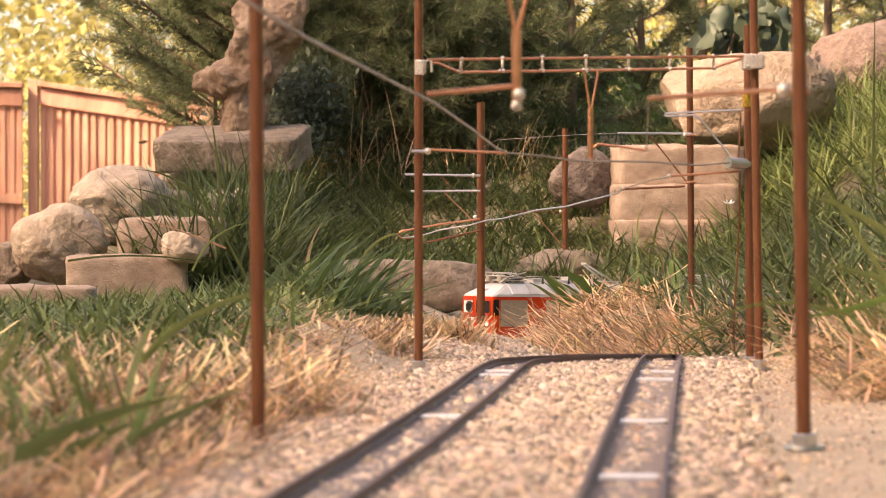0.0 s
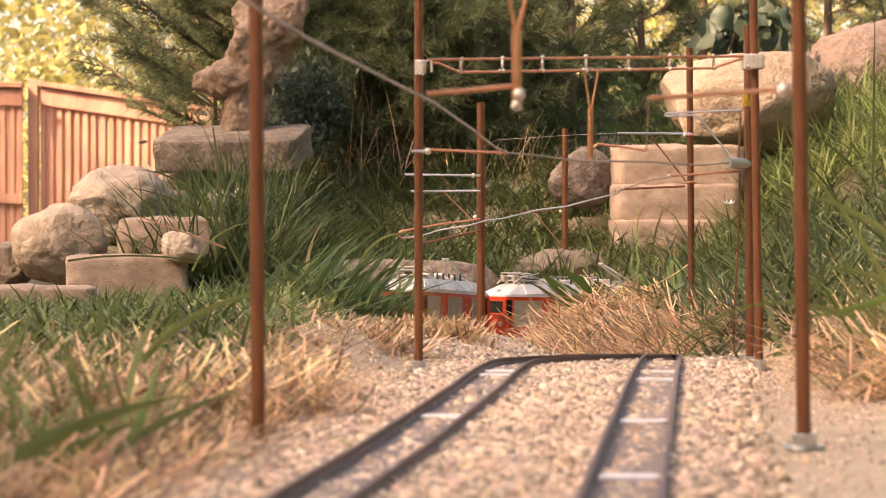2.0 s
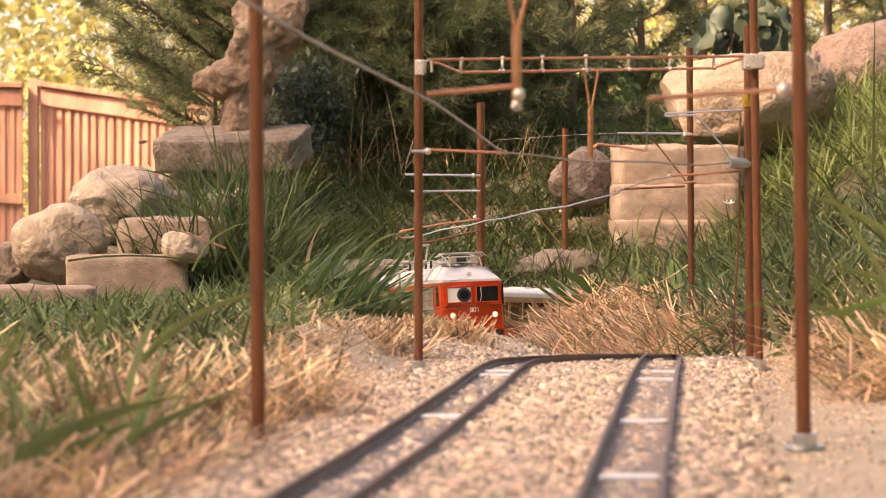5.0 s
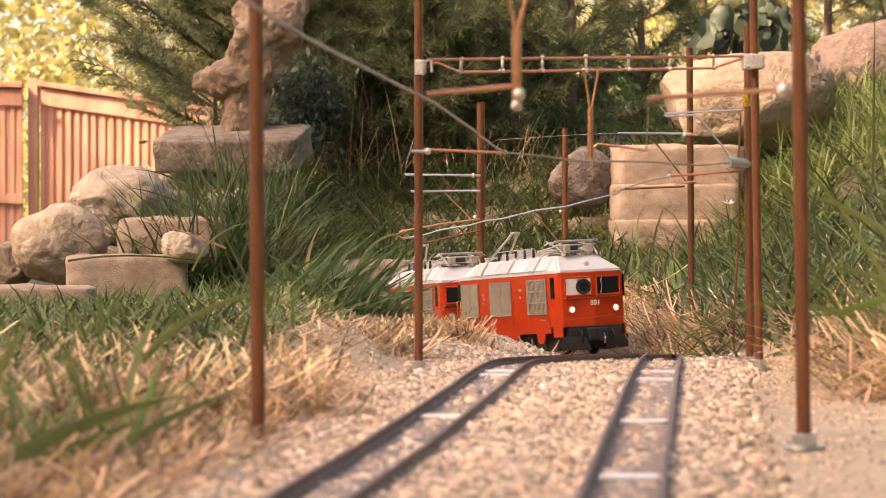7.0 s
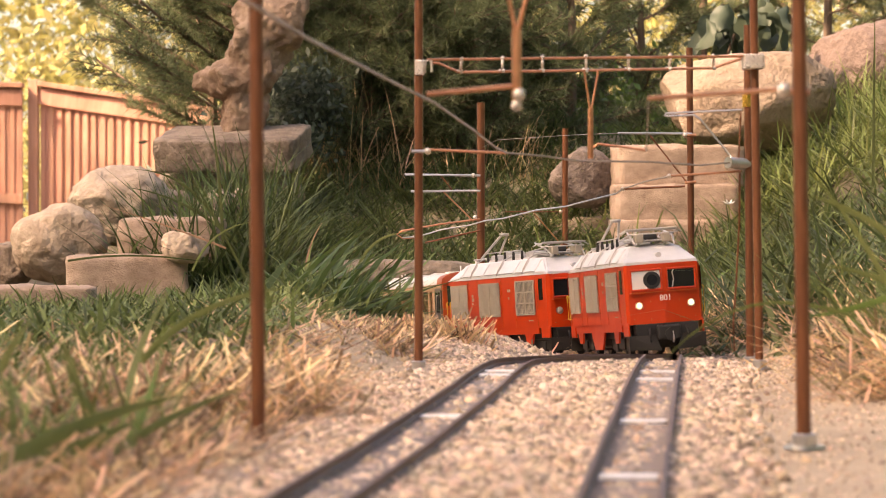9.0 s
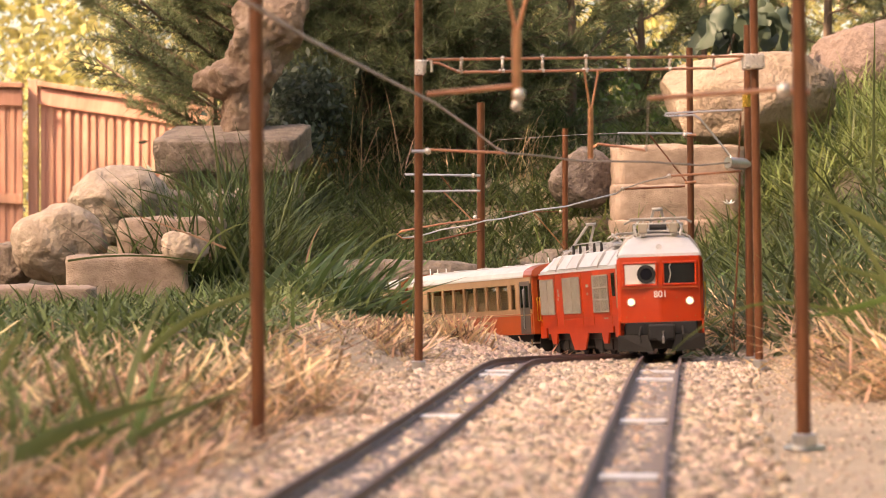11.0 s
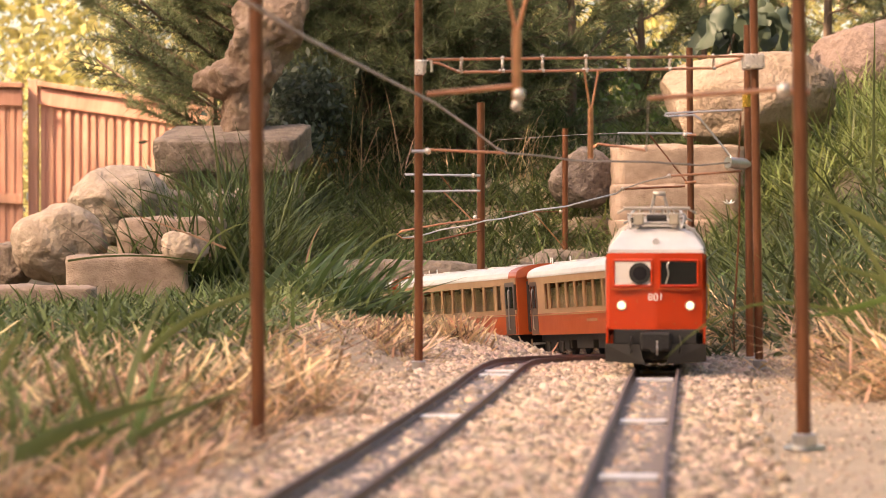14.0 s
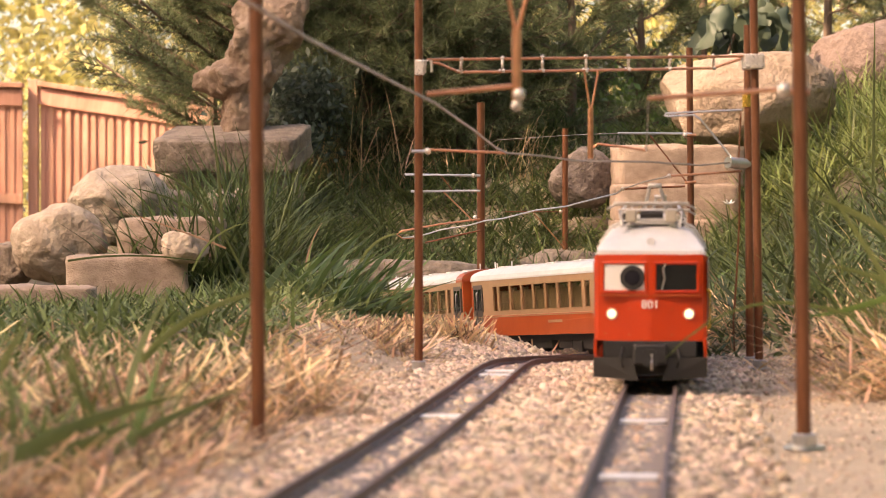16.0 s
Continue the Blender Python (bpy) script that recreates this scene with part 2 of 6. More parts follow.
def soup(name, verts, faces, material, smooth=False):
    me = bpy.data.meshes.new(name)
    verts = np.asarray(verts, dtype=np.float32).reshape(-1, 3)
    faces = np.asarray(faces, dtype=np.int32)
    k = faces.shape[1]
    me.vertices.add(len(verts))
    me.vertices.foreach_set("co", verts.ravel())
    me.loops.add(faces.size)
    me.loops.foreach_set("vertex_index", faces.ravel())
    me.polygons.add(len(faces))
    me.polygons.foreach_set("loop_start", np.arange(0, faces.size, k, dtype=np.int32))
    me.polygons.foreach_set("loop_total", np.full(len(faces), k, dtype=np.int32))
    me.update(calc_edges=True)
    me.validate()
    me.materials.append(material)
    if smooth:
        me.polygons.foreach_set("use_smooth", [True] * len(me.polygons))
    return me


# ---- the line: heading from the camera's axis along the way back from the place where the train is last seen ----
KNOT = np.array([-2.0, 0, 0.9, 1.15, 1.4, 1.65, 1.9, 2.15, 2.4, 2.65, 2.9, 3.15, 3.5, 3.9, 4.4, 5.0, 6.0, 9.0])
HEAD = np.array([-4.9, -4.9, -4.9, -4.6, 4.4, 17.6, 22.5, 20.1, 15.9, 8.9, -1.0, -15.5, -45, -70, -84, -89, -92, -92])
S0, DS = -2.0, 0.01
SS = np.arange(S0, 9.0, DS)
_ph = np.radians(np.interp(SS, KNOT, HEAD))
_ph = np.convolve(np.pad(_ph, 8, mode="edge"), np.ones(17) / 17, "valid")
LX = np.concatenate([[0], np.cumsum(-np.sin(_ph)[:-1] * DS)])
LY = np.concatenate([[0], np.cumsum(np.cos(_ph)[:-1] * DS)])
_i0 = int(round(-S0 / DS))
LX, LY = LX - LX[_i0] + 0.198, LY - LY[_i0] + 2.83
LZ = np.interp(SS, [-2.0, 0.2, 0.6, 0.82, 1.28, 1.47, 1.72, 1.89, 2.38, 3.5, 9], [0, 0, -0.006, -0.010, -0.027, -0.036, -0.047, -0.055, -0.081, -0.131, -0.22])
LZ = np.convolve(np.pad(LZ, 20, mode="edge"), np.ones(41) / 41, "valid")


def on_line(s):
    return Vector((np.interp(s, SS, LX), np.interp(s, SS, LY), np.interp(s, SS, LZ)))


# the second track leaves by a turnout and swings to a parallel line
BK = np.array([0, 0.15, 0.35, 0.52, 0.68, 0.82, 3.2])
BH = np.array([-4, -26.4, -26, -16, -5, -5.2, -5.2])
BSS = np.arange(0, 3.0, DS)
_bp = np.radians(np.interp(BSS, BK, BH))
_bs = on_line(1.34)
BX = _bs.x + np.concatenate([[0], np.cumsum(np.sin(_bp)[:-1] * DS)])
_bulge = np.clip((BSS - 0.85) / 0.5, 0, 1)
BX = BX + 0.010 * _bulge * (1 - 0.5 * np.clip((BSS - 2.1) / 0.4, 0, 1))
BY = _bs.y - np.concatenate([[0], np.cumsum(np.cos(_bp)[:-1] * DS)])
BZ = np.interp(BY, LY[:_i0 + 200], LZ[:_i0 + 200])


def smooth(a, b, x):
    t = np.clip((x - a) / (b - a), 0, 1)
    return t * t * (3 - 2 * t)


LINE_XY = np.stack([LX, LY, LZ], 1)[::4]
BRANCH_XY = np.stack([BX, BY, BZ], 1)[::4]
ALL_XY = np.concatenate([LINE_XY, BRANCH_XY])


def nearest_line(x, y):
    """Distance to the nearer centreline, and its height there."""
    d = np.full(x.shape, 1e9)
    z = np.zeros(x.shape)
    for px, py, pz in ALL_XY:
        q = (x - px) ** 2 + (y - py) ** 2
        m = q < d
        d = np.where(m, q, d)
        z = np.where(m, pz, z)
    return np.sqrt(d), z


def wobble(x, y, f, seed):
    r = np.random.RandomState(seed)
    z = np.zeros_like(x)
    for k in range(5):
        a, p = r.uniform(0, 6.28), r.uniform(0, 6.28)
        w = f * r.uniform(0.6, 1.9)
        z = z + np.sin((x * math.cos(a) + y * math.sin(a)) * w + p) / 5
    return z


def ground_z(x, y):
    x, y = np.asarray(x, float), np.asarray(y, float)
    t = (0.004 + 0.010 * smooth(3.4, 5.0, y)) * wobble(x, y, 6, 1) + 0.004 * wobble(x, y, 25, 2)
    t = t + 0.42 * smooth(0.47, 1.5, x) * smooth(3.0, 4.6, y) * (1 - 0.4 * smooth(9, 14, y))
    t = t + 0.42 * smooth(7.3, 9.2, y) * smooth(-1.15, -0.25, x) * (1 - 0.7 * smooth(11, 18, y)) * (1 - 0.8 * smooth(0.47, 1.5, x))
    t = t + 0.035 * smooth(-0.13, -0.21, x) * smooth(3.0, 3.5, y) * smooth(5.4, 4.6, y)
    t = t - 0.07 * smooth(-0.15, 0.1, x) * smooth(4.6, 5.6, y) * smooth(7.6, 6.8, y)
    t = t + 0.070 * np.exp(-((x - 0.37) / 0.14) ** 2 - ((y - 5.55) / 0.22) ** 2)
    t = t + 0.13 * np.exp(-((x + 0.42) / 0.20) ** 2 - ((y - 7.3) / 0.45) ** 2)
    t = t + (0.046 + 0.014 * wobble(x, y, 60, 9)) * np.exp(-((x + 0.115) / 0.055) ** 2 - ((y - 3.58) / 0.17) ** 2)
    near = (y < 9.5) & (y > 0.4) & (np.abs(x) < 4)
    d, z = np.full(x.shape, 9.0), np.zeros(x.shape)
    if near.any():
        d[near], z[near] = nearest_line(x[near], y[near])
    k = smooth(0.10, 0.24, d)
    return (z - 0.004) * (1 - k) + t * k - 0.028 * smooth(0.22, 0.5, -x) * smooth(3.2, 4.6, y) * smooth(9, 7, y)


def gz(x, y):
    return float(ground_z(np.array([x]), np.array([y]))[0])


def build_ground():
    xs = np.concatenate([[-900, -200, -60, -20, -8, -5], np.arange(-3.5, 3.5, 0.035), [3.6, 4, 5, 8, 20, 60, 200, 900]])
    ys = np.concatenate([[-900, -100, -10, -2, 0.0, 0.6], np.arange(1.0, 10, 0.035), [10.2, 10.6, 11, 12, 13, 14, 16, 18, 22, 30, 60, 200, 1500]])
    gx, gy = np.meshgrid(xs, ys)
    z = ground_z(gx.ravel(), gy.ravel())
    v = np.stack([gx.ravel(), gy.ravel(), z], 1)
    w, h = len(xs), len(ys)
    i = (np.arange(h - 1)[:, None] * w + np.arange(w - 1)[None]).ravel()
    f = np.stack([i, i + 1, i + 1 + w, i + w], 1)
    tagged(new("ground", soup("ground", v, f, M["soil"], True)), "sandy garden soil sloping up to grassy banks", "ground", kind="structure")


build_ground()


# ---- track ----
def sweep(path, profile, z0):
    """A rail section drawn along a line of points."""
    bm = bmesh.new()
    rings = []
    for i, p in enumerate(path):
        a, b = path[max(i - 1, 0)], path[min(i + 1, len(path) - 1)]
        t = (b - a)
        t.z = 0
        t.normalize()
        nrm = Vector((t.y, -t.x, 0))
        rings.append([bm.verts.new(p + nrm * u + Vector((0, 0, z0 + w))) for u, w in profile])
    n = len(profile)
    for a, b in zip(rings, rings[1:]):
        for k in range(n):
            bm.faces.new((a[k], a[(k + 1) % n], b[(k + 1) % n], b[k]))
    bm.faces.new(rings[0])
    bm.faces.new(rings[-1][::-1])
    bmesh.ops.recalc_face_normals(bm, faces=bm.faces[:])
    return bm


RAIL = [(-0.0035, 0), (0.0035, 0), (0.0030, 0.0014), (0.0010, 0.0024), (0.0010, 0.0058), (0.0021, 0.0066), (0.0019, 0.0083),
        (-0.0019, 0.0083), (-0.0021, 0.0066), (-0.0010, 0.0058), (-0.0010, 0.0024), (-0.0030, 0.0014)]
RAIL = [(0.78 * a, b) for a, b in RAIL]
RAIL_TOP = 0.0083


def offset_path(xs, ys, zs, off, step=5):
    out = []
    for i in range(0, len(xs), step):
        a, b = max(i - 1, 0), min(i + 1, len(xs) - 1)
        t = Vector((xs[b] - xs[a], ys[b] - ys[a], 0)).normalized()
        out.append(Vector((xs[i] + t.y * off, ys[i] - t.x * off, zs[i])))
    return out


def build_track(name, xs, ys, zs, label, clips):
    tr = thing(name, 0, 0, 0, 0, label, "track", "garden railway tracks")
    for off in (-0.024, 0.024):
        part("rail", sweep(offset_path(xs, ys, zs, off), RAIL, 0.0), M["rail"], tr)
    me = mesh_of("sleeper", box((-0.039, -0.007, -0.007), (0.039, 0.007, -0.0005), 0.0012), M["sleeper"])
    clip_me = mesh_of("tie_plate", box((-0.0195, -0.011, -0.001), (0.0195, 0.011, 0.0022), 0.0008), M["clip"])
    step = 4
    n = 0
    for i in range(4, len(xs) - 4, step):
        if n >= 290:
            break
        a = math.atan2(ys[i + 1] - ys[i - 1], xs[i + 1] - xs[i - 1])
        ob = new("sleeper", me)
        ob.parent = tr
        ob.matrix_basis = Matrix.Translation((xs[i], ys[i], zs[i])) @ Matrix.Rotation(a - math.pi / 2, 4, 'Z')
        n += 1
    for yy in clips:
        i = int(np.argmin(np.abs(np.asarray(ys) - yy)))
        a = math.atan2(ys[i + 1] - ys[i - 1], xs[i + 1] - xs[i - 1])
        ob = new("tie_plate", clip_me)
        ob.parent = tr
        tagged(ob, "white plastic tie plate")
        ob.matrix_basis = Matrix.Translation((xs[i], ys[i], zs[i])) @ Matrix.Rotation(a - math.pi / 2, 4, 'Z')
    return tr


build_track("railway_track", LX[:int((7.6 - S0) / DS)], LY[:int((7.6 - S0) / DS)], LZ[:int((7.6 - S0) / DS)],
            "dark brown narrow rails on grey sleepers in gravel ballast", [1.93, 2.46, 3.12, 3.34])
build_track("siding_track", BX, BY, BZ, "dark brown rails curving away through a turnout in gravel", [2.52, 3.24, 3.36])


# ---- masts and overhead line ----
def mast(x, y, top, r, label, lean=(0, 0), nut=True, base=None):
    z0 = gz(x, y) if base is None else base
    m = thing("catenary_mast", x, y, z0, 0, label, "mast", "overhead line masts")
    part("pole", rod((0, 0, -0.03), (lean[0], lean[1], top - z0), r, 16), M["copper"], m, smooth=False)
    if nut:
        bm = bmesh.new()
        bmesh.ops.create_cone(bm, cap_ends=True, segments=6, radius1=r * 1.85, radius2=r * 1.85, depth=0.009, matrix=Matrix.Translation((0, 0, 0.0085)))
        bmesh.ops.bevel(bm, geom=bm.edges[:], offset=0.0008, segments=1, affect='EDGES')
        part("nut", bm, M["zinc"], m, "zinc-plated hexagon nut")
        bm = bmesh.new()
        bmesh.ops.create_cone(bm, cap_ends=True, segments=24, radius1=r * 2.9, radius2=r * 2.8, depth=0.0022, matrix=Matrix.Translation((0, 0, 0.0029)))
        part("washer", bm, M["zinc"], m, "flat steel washer")
    return m


def local(m, p):
    return Vector(p) - m.matrix_basis.translation


def arm(m, a, b, r, material="wire_copper", name="arm", lump=None):
    """A bracket rod on mast m from a to b, with a solder lump at its root."""
    part(name, rod(local(m, a), local(m, b), r, 12), M[material], m)
    if lump:
        bm = bmesh.new()
        add_blob(bm, local(m, lump[0]), lump[1])
        part("joint", bm, M["solder"], m, "bright solder joint", smooth=True)


# far portal: two masts with a two-rod beam
PL = mast(-0.0284, 3.46, 0.60, 0.0050, "tall rust-brown steel rod mast standing in gravel")
PR = mast(0.3743, 3.50, 0.60, 0.0050, "tall rust-brown portal mast beside a second pole", lean=(-0.011, 0))
SR = mast(0.3858, 3.72, 0.4111, 0.0050, "rust-brown bracket mast with a brass sleeve", lean=(-0.004, 0))
part("sleeve", rod(local(SR, (0.3815, 3.7200, 0.3083)), local(SR, (0.3815, 3.7200, 0.3246)), 0.0062, 20), M["brass"], SR, "shiny brass sleeve")

beam = thing("portal_beam", 0, 3.47, 0, 0, "copper rod lattice beam with bright solder joints", "beam")
BZT = [(-0.0191, 3.4600, 0.3540), (0.3599, 3.4900, 0.3596)]
BZB = [(0.0185, 3.4600, 0.3395), (0.3180, 3.4900, 0.3450)]
part("upper_chord", rod(local(beam, BZT[0]), local(beam, BZT[1]), 0.0016, 10), M["wire_copper"], beam)
bm = tube([local(beam, p) for p in ((-0.0145, 3.4600, 0.3501), (-0.0059, 3.4600, 0.3501), (0.0185, 3.4600, 0.3395), (0.1676, 3.4750, 0.3422), (0.3180, 3.4900, 0.3456), (0.3513, 3.4900, 0.3569))], 0.0016, 8)
part("lower_chord", bm, M["wire_copper"], beam)
for a, b in (((0.0218, 3.4600, 0.3547), (0.0204, 3.4600, 0.3402)), ((0.0694, 3.4650, 0.3563), (0.0694, 3.4650, 0.3411)), ((0.1164, 3.4700, 0.3579), (0.1164, 3.4700, 0.3420)), ((0.1676, 3.4750, 0.3588), (0.1676, 3.4750, 0.3429)),
             ((0.2176, 3.4800, 0.3597), (0.2176, 3.4800, 0.3438)), ((0.2671, 3.4850, 0.3607), (0.2657, 3.4850, 0.3447)), ((0.3180, 3.4900, 0.3603), (0.3180, 3.4900, 0.3456))):
    bm = rod(local(beam, a), local(beam, b), 0.0017, 8)
    add_blob(bm, local(beam, a), 0.0024, 8)
    add_blob(bm, local(beam, b) + Vector((0.001, 0, 0)), 0.0026, 8)
    add_blob(bm, local(beam, b) + Vector((-0.003, 0, 0.0004)), 0.0019, 8)
    part("strut", bm, M["solder"], beam, "tinned strut with solder lumps", smooth=True)
part("end_clamp", box(local(beam, (-0.0329, 3.4520, 0.3358)), local(beam, (-0.0218, 3.4680, 0.3538)), 0.0012), M["solder"], beam, "tinned sheet clamp")
part("end_clamp", tube([local(beam, p) for p in ((-0.0211, 3.4550, 0.3379), (-0.0204, 3.4550, 0.3524), (-0.0138, 3.4550, 0.3524), (-0.0132, 3.4550, 0.3393))], 0.0016, 8), M["solder"], beam, "bent tinned clip")
part("end_clamp", box(local(beam, (0.3531, 3.4820, 0.3446)), local(beam, (0.3776, 3.5120, 0.3621)), 0.0016), M["solder"], beam, "tinned sheet clamp")
# hanging registration post on the beam
part("hanger", rod(local(beam, (0.1654, 3.4700, 0.3400)), local(beam, (0.1726, 3.4700, 0.2937)), 0.0013), M["wire_copper"], beam)
part("hanger", rod(local(beam, (0.1819, 3.4700, 0.3426)), local(beam, (0.1733, 3.4700, 0.2937)), 0.0013), M["wire_copper"], beam)
part("drop_post", rod(local(beam, (0.1726, 3.4700, 0.2977)), local(beam, (0.1726, 3.4700, 0.2388)), 0.0034, 16), M["wire_copper"], beam)
part("steady_arm", tube([local(beam, p) for p in ((0.1759, 3.4700, 0.2514), (0.1812, 3.4700, 0.2560), (0.2090, 3.4700, 0.2527), (0.2368, 3.4700, 0.2487))], 0.0015, 8), M["wire_copper"], beam)
arm(PL, (-0.0210, 3.4500, 0.2489), (0.0743, 3.4500, 0.2450), 0.0016, lump=((-0.0178, 3.4500, 0.2469), 0.0042))
arm(PL, (-0.0368, 3.4500, 0.2469), (-0.0210, 3.4500, 0.2469), 0.0020, "zinc", "bolt")

# bracket arms on the second right-hand mast
part("bracket", tube([local(SR, p) for p in ((0.3734, 3.7100, 0.3044), (0.3225, 3.7100, 0.3022), (0.2786, 3.7100, 0.3001), (0.2765, 3.7100, 0.2980), (0.2815, 3.7100, 0.2966), (0.3140, 3.7100, 0.2980), (0.3225, 3.7100, 0.2923), (0.3635, 3.7100, 0.2421))], 0.0012, 8), M["zinc"], SR)
part("stay", rod(local(SR, (0.3727, 3.7100, 0.3022)), local(SR, (0.3699, 3.7100, 0.2407)), 0.0011), M["copper"], SR)
part("insulator", rod(local(SR, (0.3555, 3.7000, 0.2384)), local(SR, (0.3815, 3.7200, 0.2367)), 0.0072, 24), M["zinc"], SR, "grey metal barrel insulator")
arm(SR, (0.2815, 3.7100, 0.2216), (0.3734, 3.7100, 0.2280), 0.0015, lump=((0.2829, 3.7100, 0.2216), 0.003))
part("collar", rod(local(SR, (0.3808, 3.7200, 0.2303)), local(SR, (0.3815, 3.7200, 0.2423)), 0.0068, 16), M["copper"], SR)
part("stay_wire", tube([local(SR, p) for p in ((0.3723, 3.7200, 0.2267), (0.3716, 3.7200, 0.1594), (0.3680, 3.7200, 0.0885), (0.3645, 3.7200, 0.0388), (0.3659, 3.7200, 0.0019))], 0.0014, 6), M["copper"], SR)

# near portal: its beam is above the view
NL = mast(-0.1399, 2.245, 0.60, 0.0054, "tall rust-brown rod mast at the grass edge", lean=(-0.003, 0), nut=False, base=0.0)
NR = mast(0.2684, 2.20, 0.60, 0.0054, "tall rust-brown rod mast bolted down on sand", lean=(-0.008, 0))
arm(NR, (0.1518, 2.2000, 0.2581), (0.2533, 2.2000, 0.2652), 0.0017, lump=((0.2525, 2.2000, 0.2639), 0.0058))
arm(NR, (0.2525, 2.2000, 0.2635), (0.2717, 2.2000, 0.2627), 0.0024, "wire_copper", "bolt")
nbeam = thing("portal_beam", 0, 2.22, 0, 0, "copper rod lattice beam over the near track", "beam")
part("upper_chord", rod(local(nbeam, (-0.1421, 2.2450, 0.3904)), local(nbeam, (0.2600, 2.2000, 0.3902)), 0.0016), M["wire_copper"], nbeam)
part("lower_chord", rod(local(nbeam, (-0.1421, 2.2450, 0.3733)), local(nbeam, (0.2600, 2.2000, 0.3734)), 0.0016), M["wire_copper"], nbeam)
part("hanger", rod(local(nbeam, (0.0406, 2.2200, 0.3731)), local(nbeam, (0.0542, 2.2200, 0.3109)), 0.0017), M["wire_copper"], nbeam)
part("hanger", rod(local(nbeam, (0.0724, 2.2200, 0.3731)), local(nbeam, (0.0563, 2.2200, 0.3109)), 0.0017), M["wire_copper"], nbeam)
part("drop_post", rod(local(nbeam, (0.0550, 2.2200, 0.3109)), local(nbeam, (0.0554, 2.2200, 0.2504)), 0.0036, 16), M["wire_copper"], nbeam)
part("steady_arm", rod(local(nbeam, (-0.0123, 2.2200, 0.2623)), local(nbeam, (0.0525, 2.2200, 0.2682)), 0.0018), M["wire_copper"], nbeam)
bm = bmesh.new()
add_blob(bm, local(nbeam, (0.0570, 2.2150, 0.2616)), 0.0050)
add_blob(bm, local(nbeam, (0.0549, 2.2150, 0.2532)), 0.0046)
part("joint", bm, M["solder"], nbeam, "bright solder lumps", smooth=True)

# masts along the curve
M3 = mast(0.4203, 5.0, 0.4559, 0.0056, "slim brown mast with two bracket arms by the bank", lean=(-0.005, 0), nut=False, base=-0.0492)
arm(M3, (0.2933, 4.9800, 0.3114), (0.4186, 4.9800, 0.3105), 0.0019, "zinc", lump=((0.4063, 4.9800, 0.3076), 0.0045))
arm(M3, (0.3000, 4.9800, 0.2175), (0.4063, 4.9800, 0.2222), 0.0018, "copper", lump=((0.3019, 4.9800, 0.2175), 0.0042))
arm(M3, (0.4063, 4.9800, 0.2279), (0.4253, 4.9800, 0.2298), 0.0026, "wire_copper", "bolt")
arm(M3, (0.4063, 4.9800, 0.3067), (0.4253, 4.9800, 0.3086), 0.0026, "wire_copper", "bolt")
part("diagonal", rod(local(M3, (0.3474, 4.9800, 0.3076)), local(M3, (0.4091, 4.9800, 0.2298)), 0.0014), M["copper"], M3)
M4 = mast(0.0728, 5.7, 0.3906, 0.0078, "thick brown mast inside the track curve", nut=False, base=-0.06)
arm(M4, (-0.0736, 5.6800, 0.2523), (0.0715, 5.6800, 0.2501), 0.0022, "zinc", lump=((0.0585, 5.6800, 0.2501), 0.005))
arm(M4, (-0.0617, 5.6800, 0.2198), (0.0715, 5.6800, 0.2209), 0.0022, "zinc")
part("diagonal", rod(local(M4, (0.0011, 5.6800, 0.2187)), local(M4, (0.0585, 5.6800, 0.1624)), 0.0016), M["wire_copper"], M4)
part("diagonal", rod(local(M4, (-0.0043, 5.6800, 0.2501)), local(M4, (0.0173, 5.6800, 0.2231)), 0.0014), M["copper"], M4)
part("arm", tube([local(M4, p) for p in ((0.0715, 5.6800, 0.1668), (-0.0043, 5.6800, 0.1570), (-0.0780, 5.6800, 0.1440), (-0.0888, 5.6800, 0.1375), (-0.0780, 5.6800, 0.1299), (-0.0531, 5.6800, 0.1321))], 0.0020, 8), M["wire_copper"], M4)
arm(M4, (-0.0346, 5.6800, 0.1213), (0.0715, 5.6800, 0.1451), 0.0018, "copper", lump=((0.0649, 5.8700, 0.1689), 0.006))
M5 = mast(0.3170, 7.7, 0.4004, 0.0078, "brown mast behind the train by the boulders", nut=False, base=-0.03)
arm(M5, (0.1596, 7.6800, 0.1846), (0.3162, 7.6800, 0.1846), 0.0016, "copper", lump=((0.3045, 7.6800, 0.1846), 0.005))
part("diagonal", rod(local(M5, (0.2357, 7.6800, 0.1802)), local(M5, (0.3133, 7.6800, 0.0924)), 0.0018), M["wire_copper"], M5)
arm(M5, (0.1552, 7.6800, 0.0573), (0.3162, 7.6800, 0.0822), 0.0014, "copper")

w1 = tagged(new("contact_wire", mesh_of("contact_wire", tube([(-0.1476, 1.6000, 0.3118), (-0.1192, 1.9000, 0.3044), (-0.1000, 2.1500, 0.3007), (-0.0741, 2.4000, 0.2967), (-0.0424, 2.6500, 0.2897), (-0.0076, 2.8500, 0.2797), (0.0336, 3.1500, 0.2619), (0.0600, 3.3500, 0.2485), (0.0743, 3.4500, 0.2450),
     (0.1174, 3.5000, 0.2427), (0.1597, 3.5500, 0.2377), (0.2512, 3.6000, 0.2373), (0.3181, 3.6600, 0.2342), (0.3604, 3.7000, 0.2384)], 0.0013, 6), M["wire"])), "thin weathered overhead wire strung between the masts", "wire")
